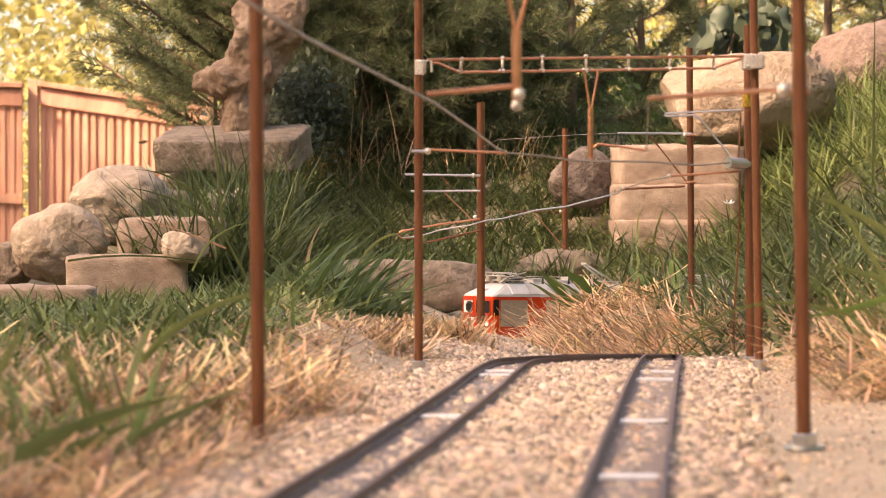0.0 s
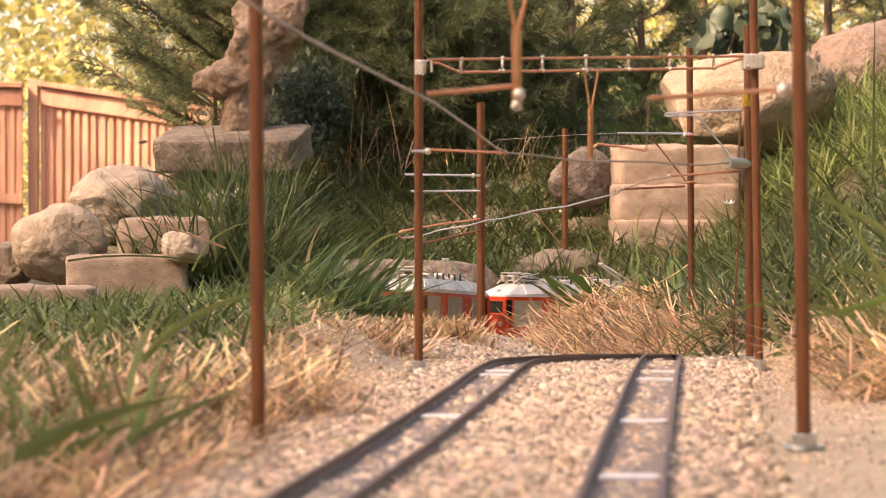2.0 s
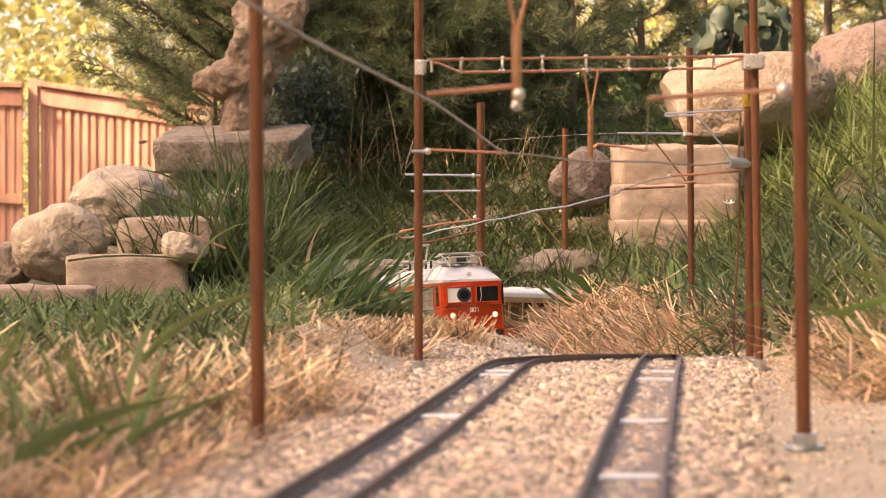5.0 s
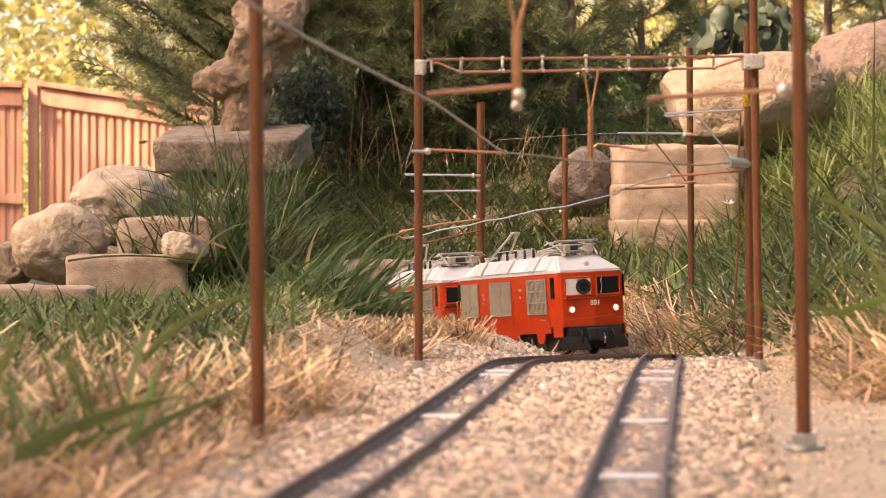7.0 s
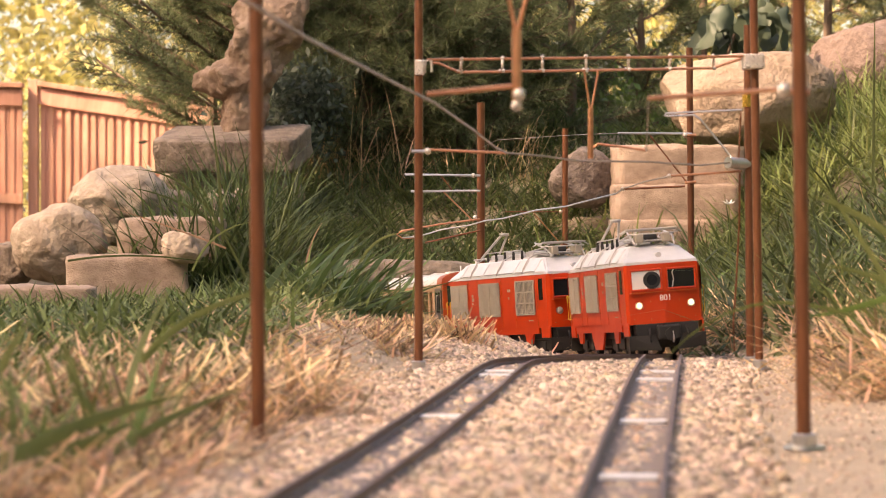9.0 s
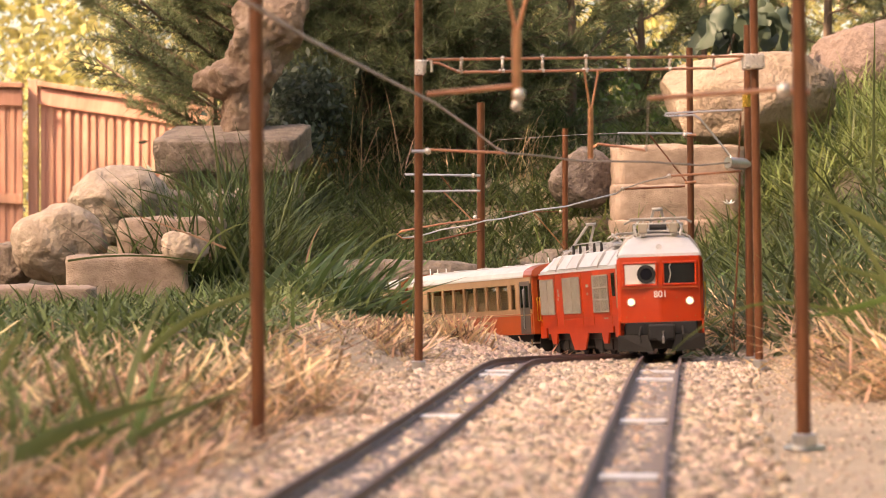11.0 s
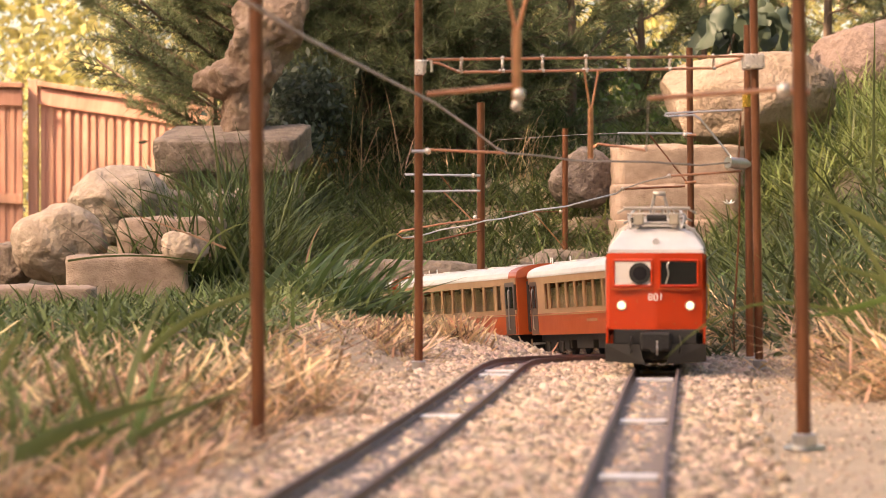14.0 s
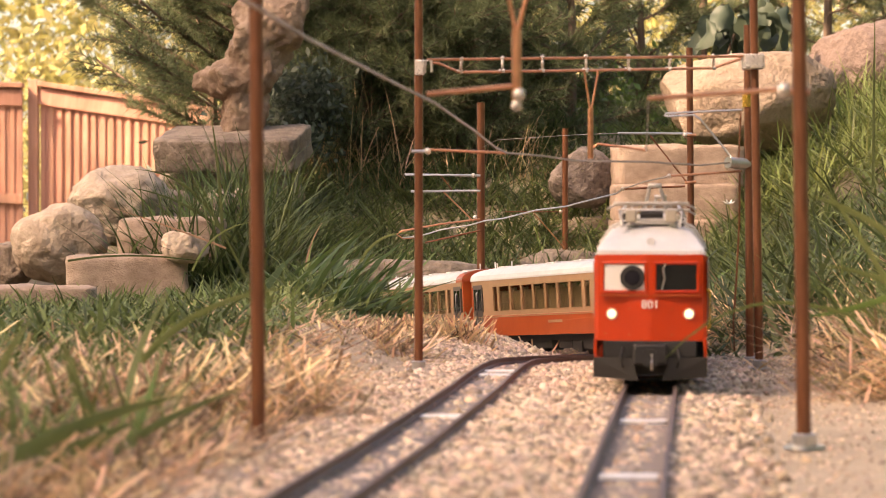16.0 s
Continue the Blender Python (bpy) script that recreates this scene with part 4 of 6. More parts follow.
    # cab fronts at both ends
    for end in (0, 1):
        def fy(x, d):
            """Depth of the pointed front at x, d in front of it."""
            y = -nose + (nose + 0.004) * min(1, abs(x) / (HW - 0.004)) - d
            return y if end == 0 else LL - y
        for sx in (-1, 1):
            xa, xb = sx * 0.0045, sx * 0.0495
            lit = lead and end == 0
            w = bmesh.new()
            q = [(xa, fy(xa, 0.0006), 0.098), (xb, fy(xb, 0.0006), 0.098), (xb, fy(xb, 0.0006), 0.128), (xa, fy(xa, 0.0006), 0.128)]
            fr = [w.verts.new(p) for p in q]
            w.faces.new(fr)
            r = bmesh.ops.extrude_face_region(w, geom=w.faces[:])
            for e in r["geom"]:
                if isinstance(e, bmesh.types.BMVert):
                    e.co.y += (0.0012 if end == 0 else -0.0012)
            bmesh.ops.recalc_face_normals(w, faces=w.faces[:])
            pane = part("windscreen", w, M["blind"] if (lit and sx < 0) else M["glass_dark"], body, "white-lined windscreen" if (lit and sx < 0) else "dark windscreen")
            # surround
            w = bmesh.new()
            for (ax, az_), (bx, bz) in (((xa, 0.098), (xb, 0.098)), ((xb, 0.098), (xb, 0.128)), ((xb, 0.128), (xa, 0.128)), ((xa, 0.128), (xa, 0.098))):
                add_rod(w, (ax, fy(ax, 0.001), az_), (bx, fy(bx, 0.001), bz), 0.0016, 8)
            part("window_frame", w, M["red"], pane, "red window surround")
            if lit and sx < 0:
                lx = -0.0185
                d0 = fy(lx, 0.0008)
                w = rod((lx, d0 + 0.002, 0.1125), (lx, d0 - 0.0035, 0.1125), 0.0128, 28)
                lens_ring = part("camera_ring", w, M["black"], body, "black camera lens ring")
                w = rod((lx, d0 - 0.0030, 0.1125), (lx, d0 - 0.0042, 0.1125), 0.0085, 24, 0.0078)
                part("camera_glass", w, M["lens"], lens_ring, "dark glass camera lens")
            if lit and sx > 0:
                w = tube([(0.012, fy(0.012, 0.0018), 0.1005), (0.015, fy(0.015, 0.0018), 0.112), (0.013, fy(0.013, 0.0018), 0.122), (0.0155, fy(0.015, 0.0018), 0.126)], 0.0008, 6)
                part("wiper", w, M["zinc"], body, "thin grey wiper")
            # headlight with chrome ring
            hx = sx * 0.040
            s = 1 if end == 0 else -1
            w = rod((hx, fy(hx, -0.002), 0.075), (hx, fy(hx, 0.0025), 0.075), 0.0060, 20)
            hl = part("headlight", w, M["zinc"], body, "round headlight in a chrome ring")
            w = bmesh.new()
            bmesh.ops.create_uvsphere(w, u_segments=16, v_segments=8, radius=0.0046, matrix=Matrix.Translation((hx, fy(hx, 0.0020), 0.075)) @ Matrix.Diagonal((1, 0.35, 1, 1)))
            part("bulb", w, M["lamp_on"] if lit else M["lamp_off"], hl, "glowing warm white lamp" if lit else "unlit lamp glass", smooth=True)
            # small bolts
            for bx, bz in ((sx * 0.022, 0.080), (sx * 0.022, 0.0535), (sx * 0.047, 0.0545)):
                part("bolt", rod((bx, fy(bx, 0), bz), (bx, fy(bx, 0.0012), bz), 0.0013, 8), M["coach_red"], body)
            # plough halves
            w = bmesh.new()
            yy0 = fy(0, 0.006)
            dy = 0.010 if end == 0 else -0.010
            add_quad(w, [(sx * 0.012, yy0, 0.006), (sx * 0.059, yy0 + dy, 0.009), (sx * 0.059, yy0 + dy * 0.8, 0.030), (sx * 0.020, yy0 + dy * 0.3, 0.030)])
            r = bmesh.ops.extrude_face_region(w, geom=w.faces[:])
            for e in r["geom"]:
                if isinstance(e, bmesh.types.BMVert):
                    e.co.y += dy * 0.25
            bmesh.ops.recalc_face_normals(w, faces=w.faces[:])
            part("plough", w, M["frame_grey"], v, "dark grey snow plough half")
        y0 = fy(0, 0)
        sgn = -1 if end == 0 else 1
        w = bmesh.new()
        for (ax, bx) in ((-0.0525, -0.002), (0.002, 0.0525)):
            add_box(w, (ax, min(fy(ax, 0.0), fy(bx, 0.0016), fy(bx, 0.0), fy(ax, 0.0016)), 0.0935), (bx, max(fy(ax, 0.0), fy(bx, 0)), 0.0950))
        part("front_strip", w, M["coach_red"], body, "dark red ledge below the windscreens")
        part("buffer_beam", box((-0.048, min(y0, y0 - sgn * 0.02), 0.030), (0.048, max(y0, y0 - sgn * 0.02) , 0.047), 0.001), M["black"], v, "black buffer beam")
        w = box((-0.018, min(y0 + sgn * 0.012, y0), 0.022), (0.018, max(y0 + sgn * 0.012, y0), 0.044), 0.003)
        add_rod(w, (0, y0 - sgn * 0.004, 0.030), (0, y0 + sgn * 0.024, 0.030), 0.0045, 12)
        add_rod(w, (0, y0 + sgn * 0.022, 0.030), (0, y0 + sgn * 0.026, 0.030), 0.0095, 16)
        cp = part("coupler", w, M["black"], v, "black centre buffer coupler")
        part("hook", tube([(0.002, y0 + sgn * 0.027, 0.034), (0.002, y0 + sgn * 0.030, 0.026), (0.002, y0 + sgn * 0.027, 0.018)], 0.0014, 6), M["zinc"], cp, "steel hook")
        for sx in (-1, 1):
            w = tube([(sx * 0.028, y0 + sgn * 0.002, 0.040), (sx * 0.030, y0 + sgn * 0.009, 0.030), (sx * 0.028, y0 + sgn * 0.006, 0.020)], 0.0015, 6)
            part("brake_hose", w, M["black"], v, "black rubber brake hose", smooth=True)
        # third headlight on the roof front
        w = rod((0, y0 - sgn * 0.040, 0.150), (0, y0 - sgn * 0.024, 0.150), 0.0042, 16)
        part("roof_lamp", w, M["roof"], v, "small silver roof headlight", smooth=False)
        if end == 0 and lead:
            letters("801", 0.0125, pose(0.0, y0 - 0.0022, 0.0845, 90, 0, 0), "white", body, "number", "white running number")
        elif end == 0:
            part("number", box((-0.009, y0 - 0.002, 0.0815), (0.009, y0 - 0.0012, 0.088)), M["grille"], body, "pale number bar")
    # roof: sloped sides, raked ends
    ring0 = [(-0.0575, 0.006), (0.0575, 0.006), (0.0575, LL - 0.006), (-0.0575, LL - 0.006)]
    ring1 = [(-0.038, 0.060), (0.038, 0.060), (0.038, LL - 0.060), (-0.038, LL - 0.060)]
    bm = bmesh.new()
    a = [bm.verts.new((x, y, zt - 0.001)) for x, y in ring0]
    a2 = [bm.verts.new((x, y, zt + 0.003)) for x, y in ring0]
    c = [bm.verts.new((x, y, 0.166)) for x, y in ring1]
    for r0, r1 in ((a, a2), (a2, c)):
        for i in range(4):
            bm.faces.new((r0[i], r0[(i + 1) % 4], r1[(i + 1) % 4], r1[i]))
    bm.faces.new(a[::-1])
    bm.faces.new(c)
    bmesh.ops.recalc_face_normals(bm, faces=bm.faces[:])
    bmesh.ops.bevel(bm, geom=bm.edges[:], offset=0.003, segments=2, affect='EDGES')
    roof = part("roof", bm, M["roof"], v, "silver painted roof with raked ends")
    # sloped roof side panels
    for sx in (-1, 1):
        spans = ((0.060, 0.108, "roof"), (0.112, 0.147, "roof_dark"), (0.151, 0.220, "roof"), (0.224, 0.285, "roof_dark"), (0.289, 0.340, "roof"), (0.344, 0.384, "roof_dark"), (0.388, 0.401, "roof"))
        for y0, y1, mm in spans:
            bm = bmesh.new()
            k0, k1 = 0.10, 0.86
            def sl(k, y, up):
                x = 0.0575 + (0.038 - 0.0575) * k
                z = zt + 0.003 + (0.166 - zt - 0.003) * k
                return Vector((sx * (x + up * 0.82), y, z + up * 0.57))
            lo_ = [bm.verts.new(sl(k, y, 0.0)) for k, y in ((k0, y0), (k0, y1), (k1, y1), (k1, y0))]
            hi_ = [bm.verts.new(sl(k, y, 0.0022)) for k, y in ((k0, y0 + 0.001), (k0, y1 - 0.001), (k1, y1 - 0.001), (k1, y0 + 0.001))]
            bm.faces.new(hi_)
            for k in range(4):
                bm.faces.new((lo_[k], lo_[(k + 1) % 4], hi_[(k + 1) % 4], hi_[k]))
            bmesh.ops.recalc_face_normals(bm, faces=bm.faces[:])
            part("roof_panel", bm, M[mm], roof, "light grey roof panel" if mm == "roof_dark" else "silver roof panel")
        # curved conduits up the slope
        for yy in (0.110, 0.222, 0.342):
            part("conduit", tube([sl(0.0, yy, 0.001), sl(0.3, yy, 0.0045), sl(0.9, yy, 0.005), Vector((sx * 0.030, yy, 0.1725)), Vector((sx * 0.02, yy, 0.170))], 0.0013, 6), M["panto"], roof, smooth=True)
    # roof walk and equipment
    bm = box((-0.030, 0.115, 0.1655), (0.030, LL - 0.13, 0.1690), 0.001)
    part("roof_walk", bm, M["roof_dark"], roof, "grey roof walkway")
    for k, (y0, y1, hw, z1) in enumerate(((0.150, 0.185, 0.018, 0.179), (0.194, 0.250, 0.024, 0.176), (0.258, 0.284, 0.014, 0.182), (0.297, 0.331, 0.022, 0.178))):
        part("roof_box", box((-hw, y0, 0.168), (hw, y1, z1), 0.002), M["roof_dark" if k % 2 else "panto"], roof, "grey roof equipment box")
    for yy in (0.168, 0.206, 0.245, 0.284, 0.322):
        for sx in (-1, 1):
            part("insulator", rod((sx * 0.031, yy, 0.166), (sx * 0.031, yy, 0.181), 0.0028, 10, 0.0018), M["frame_grey"], roof)
    part("busbar", tube([(-0.031, 0.168, 0.182), (-0.031, 0.322, 0.182)], 0.0010, 6), M["panto"], roof)
    pantograph(v, 0.092, False)
    pantograph(v, LL - 0.092, True)
    # underframe and running gear
    part("underframe", box((-0.050, 0.020, 0.027), (0.050, LL - 0.020, 0.046), 0.001), M["black"], v, "black underframe")
    for yc in (0.110, LL - 0.110):
        bogie(v, yc, 0.095)
    part("tank", box((-0.046, 0.195, 0.012), (0.046, 0.285, 0.030), 0.004), M["frame_grey"], v, "dark equipment tank")
    return v


CL = 0.625      # coach body length


def coach(k):
    v = thing("passenger_coach", 0, 0, 0, 0, "red and cream model passenger coach with a row of windows", "railway coach", "model train")
    hw = 0.0575
    zb, zbelt, zt = 0.036, 0.0715, 0.1345
    # windows along the side
    wins = [(0.076, 0.096)]
    y = 0.110
    while y < CL - 0.155:
        wins.append((y, y + 0.0470))
        y += 0.0545
    wins.append((y + 0.002, y + 0.022))
    y_end = y + 0.030
    for sx in (-1, 1):
        x0, x1 = sorted((sx * (hw - 0.003), sx * hw))
        bm = box((x0, 0.006, zb), (x1, CL - 0.006, zbelt), 0.0006)
        lower = part("lower_side", bm, M["coach_red"], v, "red lower side panel")
        part("waist_line", box((min(sx * hw, sx * (hw + 0.0008)), 0.006, zbelt - 0.003), (max(sx * hw, sx * (hw + 0.0008)), CL - 0.006, zbelt - 0.0014)), M["cream"], lower, "thin cream line")
        part("lettering_bar", box((min(sx * hw, sx * (hw + 0.0005)), 0.20, 0.056), (max(sx * hw, sx * (hw + 0.0005)), 0.262, 0.0605)), M["cream"], lower, "small pale lettering bar")
        zs0, zs1 = 0.079, 0.1225
        bm = bmesh.new()
        add_box(bm, (x0, 0.006, zbelt + 0.0004), (x1, CL - 0.006, zs0))
        add_box(bm, (x0, 0.006, zs1), (x1, CL - 0.006, zt))
        edges = [0.060] + [e for w in wins for e in w] + [CL - 0.060]
        for i in range(0, len(edges), 2):
            add_box(bm, (x0, edges[i], zs0 - 0.0002), (x1, edges[i + 1], zs1 + 0.0002))
        upper = part("upper_side", bm, M["cream"], v, "cream upper side panel")
        for a, b in wins:
            xg0, xg1 = sorted((sx * (hw - 0.0024), sx * (hw - 0.0014)))
            p = part("window", box((xg0, a, zs0), (xg1, b, zs1)), M["glass"], upper, "tinted coach window")
            p.visible_shadow = False
            bm = bmesh.new()
            f0, f1 = sorted((sx * (hw - 0.001), sx * (hw + 0.0009)))
            for ya, yb, za, zc in ((a - 0.0012, a + 0.0002, zs0 - 0.001, zs1 + 0.001), (b - 0.0002, b + 0.0012, zs0 - 0.001, zs1 + 0.001), (a + 0.0002, b - 0.0002, zs0 - 0.001, zs0 + 0.0006), (a + 0.0002, b - 0.0002, zs1 - 0.0006, zs1 + 0.001)):
                add_box(bm, (f0, ya, za), (f1, yb, zc))
            part("window_frame", bm, M["cream"], p)
            if b - a > 0.03:
                c0, c1 = sorted((sx * (hw - 0.0180), sx * (hw - 0.0150)))
                part("headrest", box((c0, a + 0.006, zs0 - 0.010), (c1, a + 0.026, zs1 - 0.004), 0.0008), M["curtain"], p, "pale beige seat headrest")
        # doors at both ends
        for ya, yb in ((0.012, 0.056), (CL - 0.056, CL - 0.012)):
            d0, d1 = sorted((sx * (hw - 0.004), sx * (hw + 0.0006)))
            d = part("door", box((d0, ya, zb + 0.001), (d1, yb, zs1 + 0.004), 0.0006), M["door_brown"], v, "dark brown coach door")
            e0, e1 = sorted((sx * (hw + 0.0004), sx * (hw + 0.0012)))
            for q in (0.12, 0.56):
                part("door_pane", box((e0, ya + (yb - ya) * q, 0.082), (e1, ya + (yb - ya) * (q + 0.32), 0.119)), M["glass_dark"], d)
            for q in (0.47, 0.53):
                part("grab_rail", tube([(sx * (hw + 0.001), ya + (yb - ya) * q, 0.045), (sx * (hw + 0.003), ya + (yb - ya) * q, 0.047), (sx * (hw + 0.003), ya + (yb - ya) * q, 0.112), (sx * (hw + 0.001), ya + (yb - ya) * q, 0.114)], 0.0009, 6), M["zinc"], d, "silver grab rail")
    # end walls with dark gangway and red roof hoods
    for end, y in ((0, 0.0), (1, CL)):
        s = 1 if end == 0 else -1
        part("end_wall", box((-hw + 0.001, min(y, y + s * 0.006), zb), (hw - 0.001, max(y, y + s * 0.006), zt), 0.001), M["coach_red"], v, "red end wall")
        part("gangway", box((-0.040, min(y - s * 0.014, y), 0.040), (0.040, max(y - s * 0.014, y), 0.128), 0.003), M["black"], v, "black gangway bellows")
    # roof: barrel vault
    prof = [(-hw - 0.001, zt - 0.001)]
    for i in range(0, 13):
        a = math.pi - i * math.pi / 12
        prof.append((math.cos(a) * (hw + 0.001), zt + 0.002 + math.sin(a) ** 0.8 * 0.019))
    prof.append((hw + 0.001, zt - 0.001))
    part("roof", prism(prof, 0.034, CL - 0.002), M["coach_roof"], v, "off-white barrel roof")
    prof2 = [(x * 1.004, z + (0.0008 if z > zt else 0)) for x, z in prof]
    for y0, y1 in ((-0.004, 0.034),):
        part("roof_hood", prism(prof2, y0, y1), M["coach_red"], v, "red roof end hood")
    for y in (0.10, 0.21, 0.33, 0.45, 0.56):
        part("vent", box((-0.022, y - 0.016, 0.153), (0.022, y + 0.016, 0.1575), 0.0015), M["coach_roof"], v, "low roof vent")
    for y in (0.02, CL - 0.02):
        for sx in (-1, 1):
            part("roof_stub", rod((sx * 0.016, y, 0.150), (sx * 0.016, y, 0.166), 0.0013, 8), M["white"], v, "thin pale roof stub")
    # interior: floor, partition seats
    part("floor_pan", box((-hw + 0.004, 0.008, zb + 0.001), (hw - 0.004, CL - 0.008, zb + 0.006)), M["black"], v, "dark floor pan")
    y = 0.11
    while y < CL - 0.12:
        bm = bmesh.new()
        for sx in (-1, 1):
            add_box(bm, (sx * 0.034 - 0.017, y - 0.005, 0.044), (sx * 0.034 + 0.017, y + 0.005, 0.114), 0.002)
            add_box(bm, (sx * 0.034 - 0.017, y - 0.016, 0.044), (sx * 0.034 + 0.017, y + 0.016, 0.064), 0.002)
        part("seat", bm, M["curtain"], v, "beige seat pair")
        y += 0.0545
    part("underframe", box((-0.046, 0.03, 0.026), (0.046, CL - 0.03, 0.036)), M["black"], v, "black underframe")
    for y0, y1 in ((0.20, 0.26), (0.29, 0.39), (0.42, 0.46)):
        part("equipment_box", box((-0.042, y0, 0.012), (0.042, y1, 0.028), 0.002), M["frame_grey"], v, "grey underfloor box")
    for yc in (0.115, CL - 0.115):
        bogie(v, yc, 0.085)
    for y, s in ((0, -1), (CL, 1)):
        part("coupler", box((-0.006, min(y - s * 0.02, y + s * 0.024), 0.018), (0.006, max(y - s * 0.02, y + s * 0.024), 0.026), 0.001), M["black"], v, "black coupler bar")
        part("step", box((-0.058, min(y, y - s * 0.05), 0.020), (-0.046, max(y, y - s * 0.05), 0.023)), M["zinc"], v, "thin metal step")
        part("step", box((0.046, min(y, y - s * 0.05), 0.020), (0.058, max(y, y - s * 0.05), 0.023)), M["zinc"], v, "thin metal step")
    return v


TS = 0.92       # the models are a little under the track's scale
GAP_L, GAP_C = 0.005, 0.014
TRAIN = []     # vehicle, start of its body behind the train's front, length, bogie inset
at = 0.0
TRAIN.append((locomotive(True), at, LL, 0.110)); at += LL + 0.070
TRAIN.append((locomotive(False), at, LL, 0.110)); at += LL + GAP_L
_c = coach(0)
_c.scale = (TS, TS, TS)
for k in range(4):
    v = _c if k == 0 else copy_thing(_c, pose(0, 0, 0))
    TRAIN.append((v, at, CL, 0.115)); at += CL + GAP_C
for v, *_ in TRAIN:
    v.scale = (TS, TS, TS)

# ---- plants and ballast ----
RNG = np.random.RandomState(7)


def blade_mesh(name, x, y, z, L, w, az, lean, bend, material, levels=4, taper=1.0):
    """Grass blades: narrow tapering strips that rise, lean and bow over. All arguments are arrays."""
    n = len(x)
    d = np.stack([np.cos(az), np.sin(az), np.zeros(n)], 1)
    side = np.stack([-np.sin(az), np.cos(az), np.zeros(n)], 1)
    tw = RNG.uniform(-0.9, 0.9, n)[:, None]
    side = side * np.cos(tw) + d * np.sin(tw)
    p = np.stack([x, y, z - 0.006], 1)
    V = []
    step = L / (levels - 1)
    for k in range(levels):
        f = k / (levels - 1)
        hw = (w * 0.5 * (1 - taper * f ** 2.2) + 0.00015)[:, None]
        V.append(p - side * hw)
        V.append(p + side * hw)
        ang = lean + bend * f
        p = p + step[:, None] * (d * np.sin(ang)[:, None] + np.array([0, 0, 1.0]) * np.cos(ang)[:, None])
    V = np.stack(V, 1)
    m = 2 * levels
    base = (np.arange(n) * m)[:, None, None]
    f = np.array([[2 * k, 2 * k + 1, 2 * k + 3, 2 * k + 2] for k in range(levels - 1)])[None]
    F = (base + f).reshape(-1, 4)
    return soup(name, V.reshape(-1, 3), F, material)


def grass_patch(name, x, y, material, label, L=(0.04, 0.09), w=(0.002, 0.004), lean=(0.0, 0.7), bend=(0.2, 1.5), drop=0.0, az=None, category="grass"):
    n = len(x)
    u = RNG.uniform
    z = ground_z(x, y) + drop
    a = u(0, 2 * math.pi, n) if az is None else az + u(-0.9, 0.9, n)
    me = blade_mesh(name, x, y, z, u(L[0], L[1], n), u(w[0], w[1], n), a, u(lean[0], lean[1], n), u(bend[0], bend[1], n), M[material], taper=0.35 if material == "grass_dry" else 1.0)
    return tagged(new(name, me), label, category, kind="stuff")


def scatter(n, x0, x1, y0, y1, keep=None):
    x, y = RNG.uniform(x0, x1, n), RNG.uniform(y0, y1, n)
    if keep is not None:
        k = keep(x, y)
        x, y = x[k], y[k]
    return x, y


def tufts(n, per, spread, x0, x1, y0, y1, keep=None):
    cx, cy = scatter(n, x0, x1, y0, y1, keep)
    x = (cx[:, None] + RNG.normal(0, spread, (len(cx), per))).ravel()
    y = (cy[:, None] + RNG.normal(0, spread, (len(cx), per))).ravel()
    return x, y


def off_track(r):
    return lambda x, y: nearest_line(x, y)[0] > r


def edge_x(y):
    """Where the lawn ends and the ballast begins."""
    return np.interp(y, [1.5, 1.8, 2.2, 2.6, 3.36, 3.6, 4.2, 4.8, 5.4], [-0.20, -0.19, -0.155, -0.135, -0.14, -0.10, -0.06, -0.08, -0.20])


# lawn on the near side of the loop
x, y = scatter(30000, -1.1, -0.1, 2.3, 6.3, lambda x, y: (x < edge_x(y) - 0.05 - 0.06 * RNG.rand(len(x))) & (x > -0.19 * y - 0.05) & (nearest_line(x, y)[0] > 0.12))
grass_patch("lawn_grass", x, y, "grass", "short trodden green lawn grass", (0.03, 0.085), (0.0034, 0.0090), (0.4, 1.5), (0.3, 2.0))
x, y = tufts(240, 12, 0.018, -1.1, -0.1, 2.5, 5.6, lambda x, y: (x < edge_x(y) - 0.10) & (x > -0.19 * y - 0.05))
grass_patch("lawn_tufts", x, y, "grass_dark", "taller dark green grass tufts in the lawn", (0.035, 0.085), (0.003, 0.0065), (0.2, 1.2), (0.2, 1.4))
x, y = scatter(14000, -1.0, -0.05, 2.0, 6.0, lambda x, y: (RNG.rand(len(x)) < 0.25 + 0.75 * smooth(4.2, 3.0, y)) & (wobble(x, y, 7.0, 3) > -0.25) & (x < edge_x(y) - 0.03) & (x > -0.19 * y - 0.05))
grass_patch("lawn_straw", x, y, "grass_dry", "dead straw lying in the lawn", (0.025, 0.06), (0.0016, 0.0032), (1.0, 1.5), (-0.2, 0.2), drop=0.008)
x, y = tufts(110, 30, 0.02, -0.55, -0.22, 2.15, 3.1, lambda x, y: x > -0.17 * y)
grass_patch("lawn_straw", x, y, "grass_dry", "bleached dead blades matted in the lawn", (0.04, 0.09), (0.0020, 0.0046), (0.9, 1.6), (-0.3, 0.6), drop=0.02 * RNG.rand(len(x)))
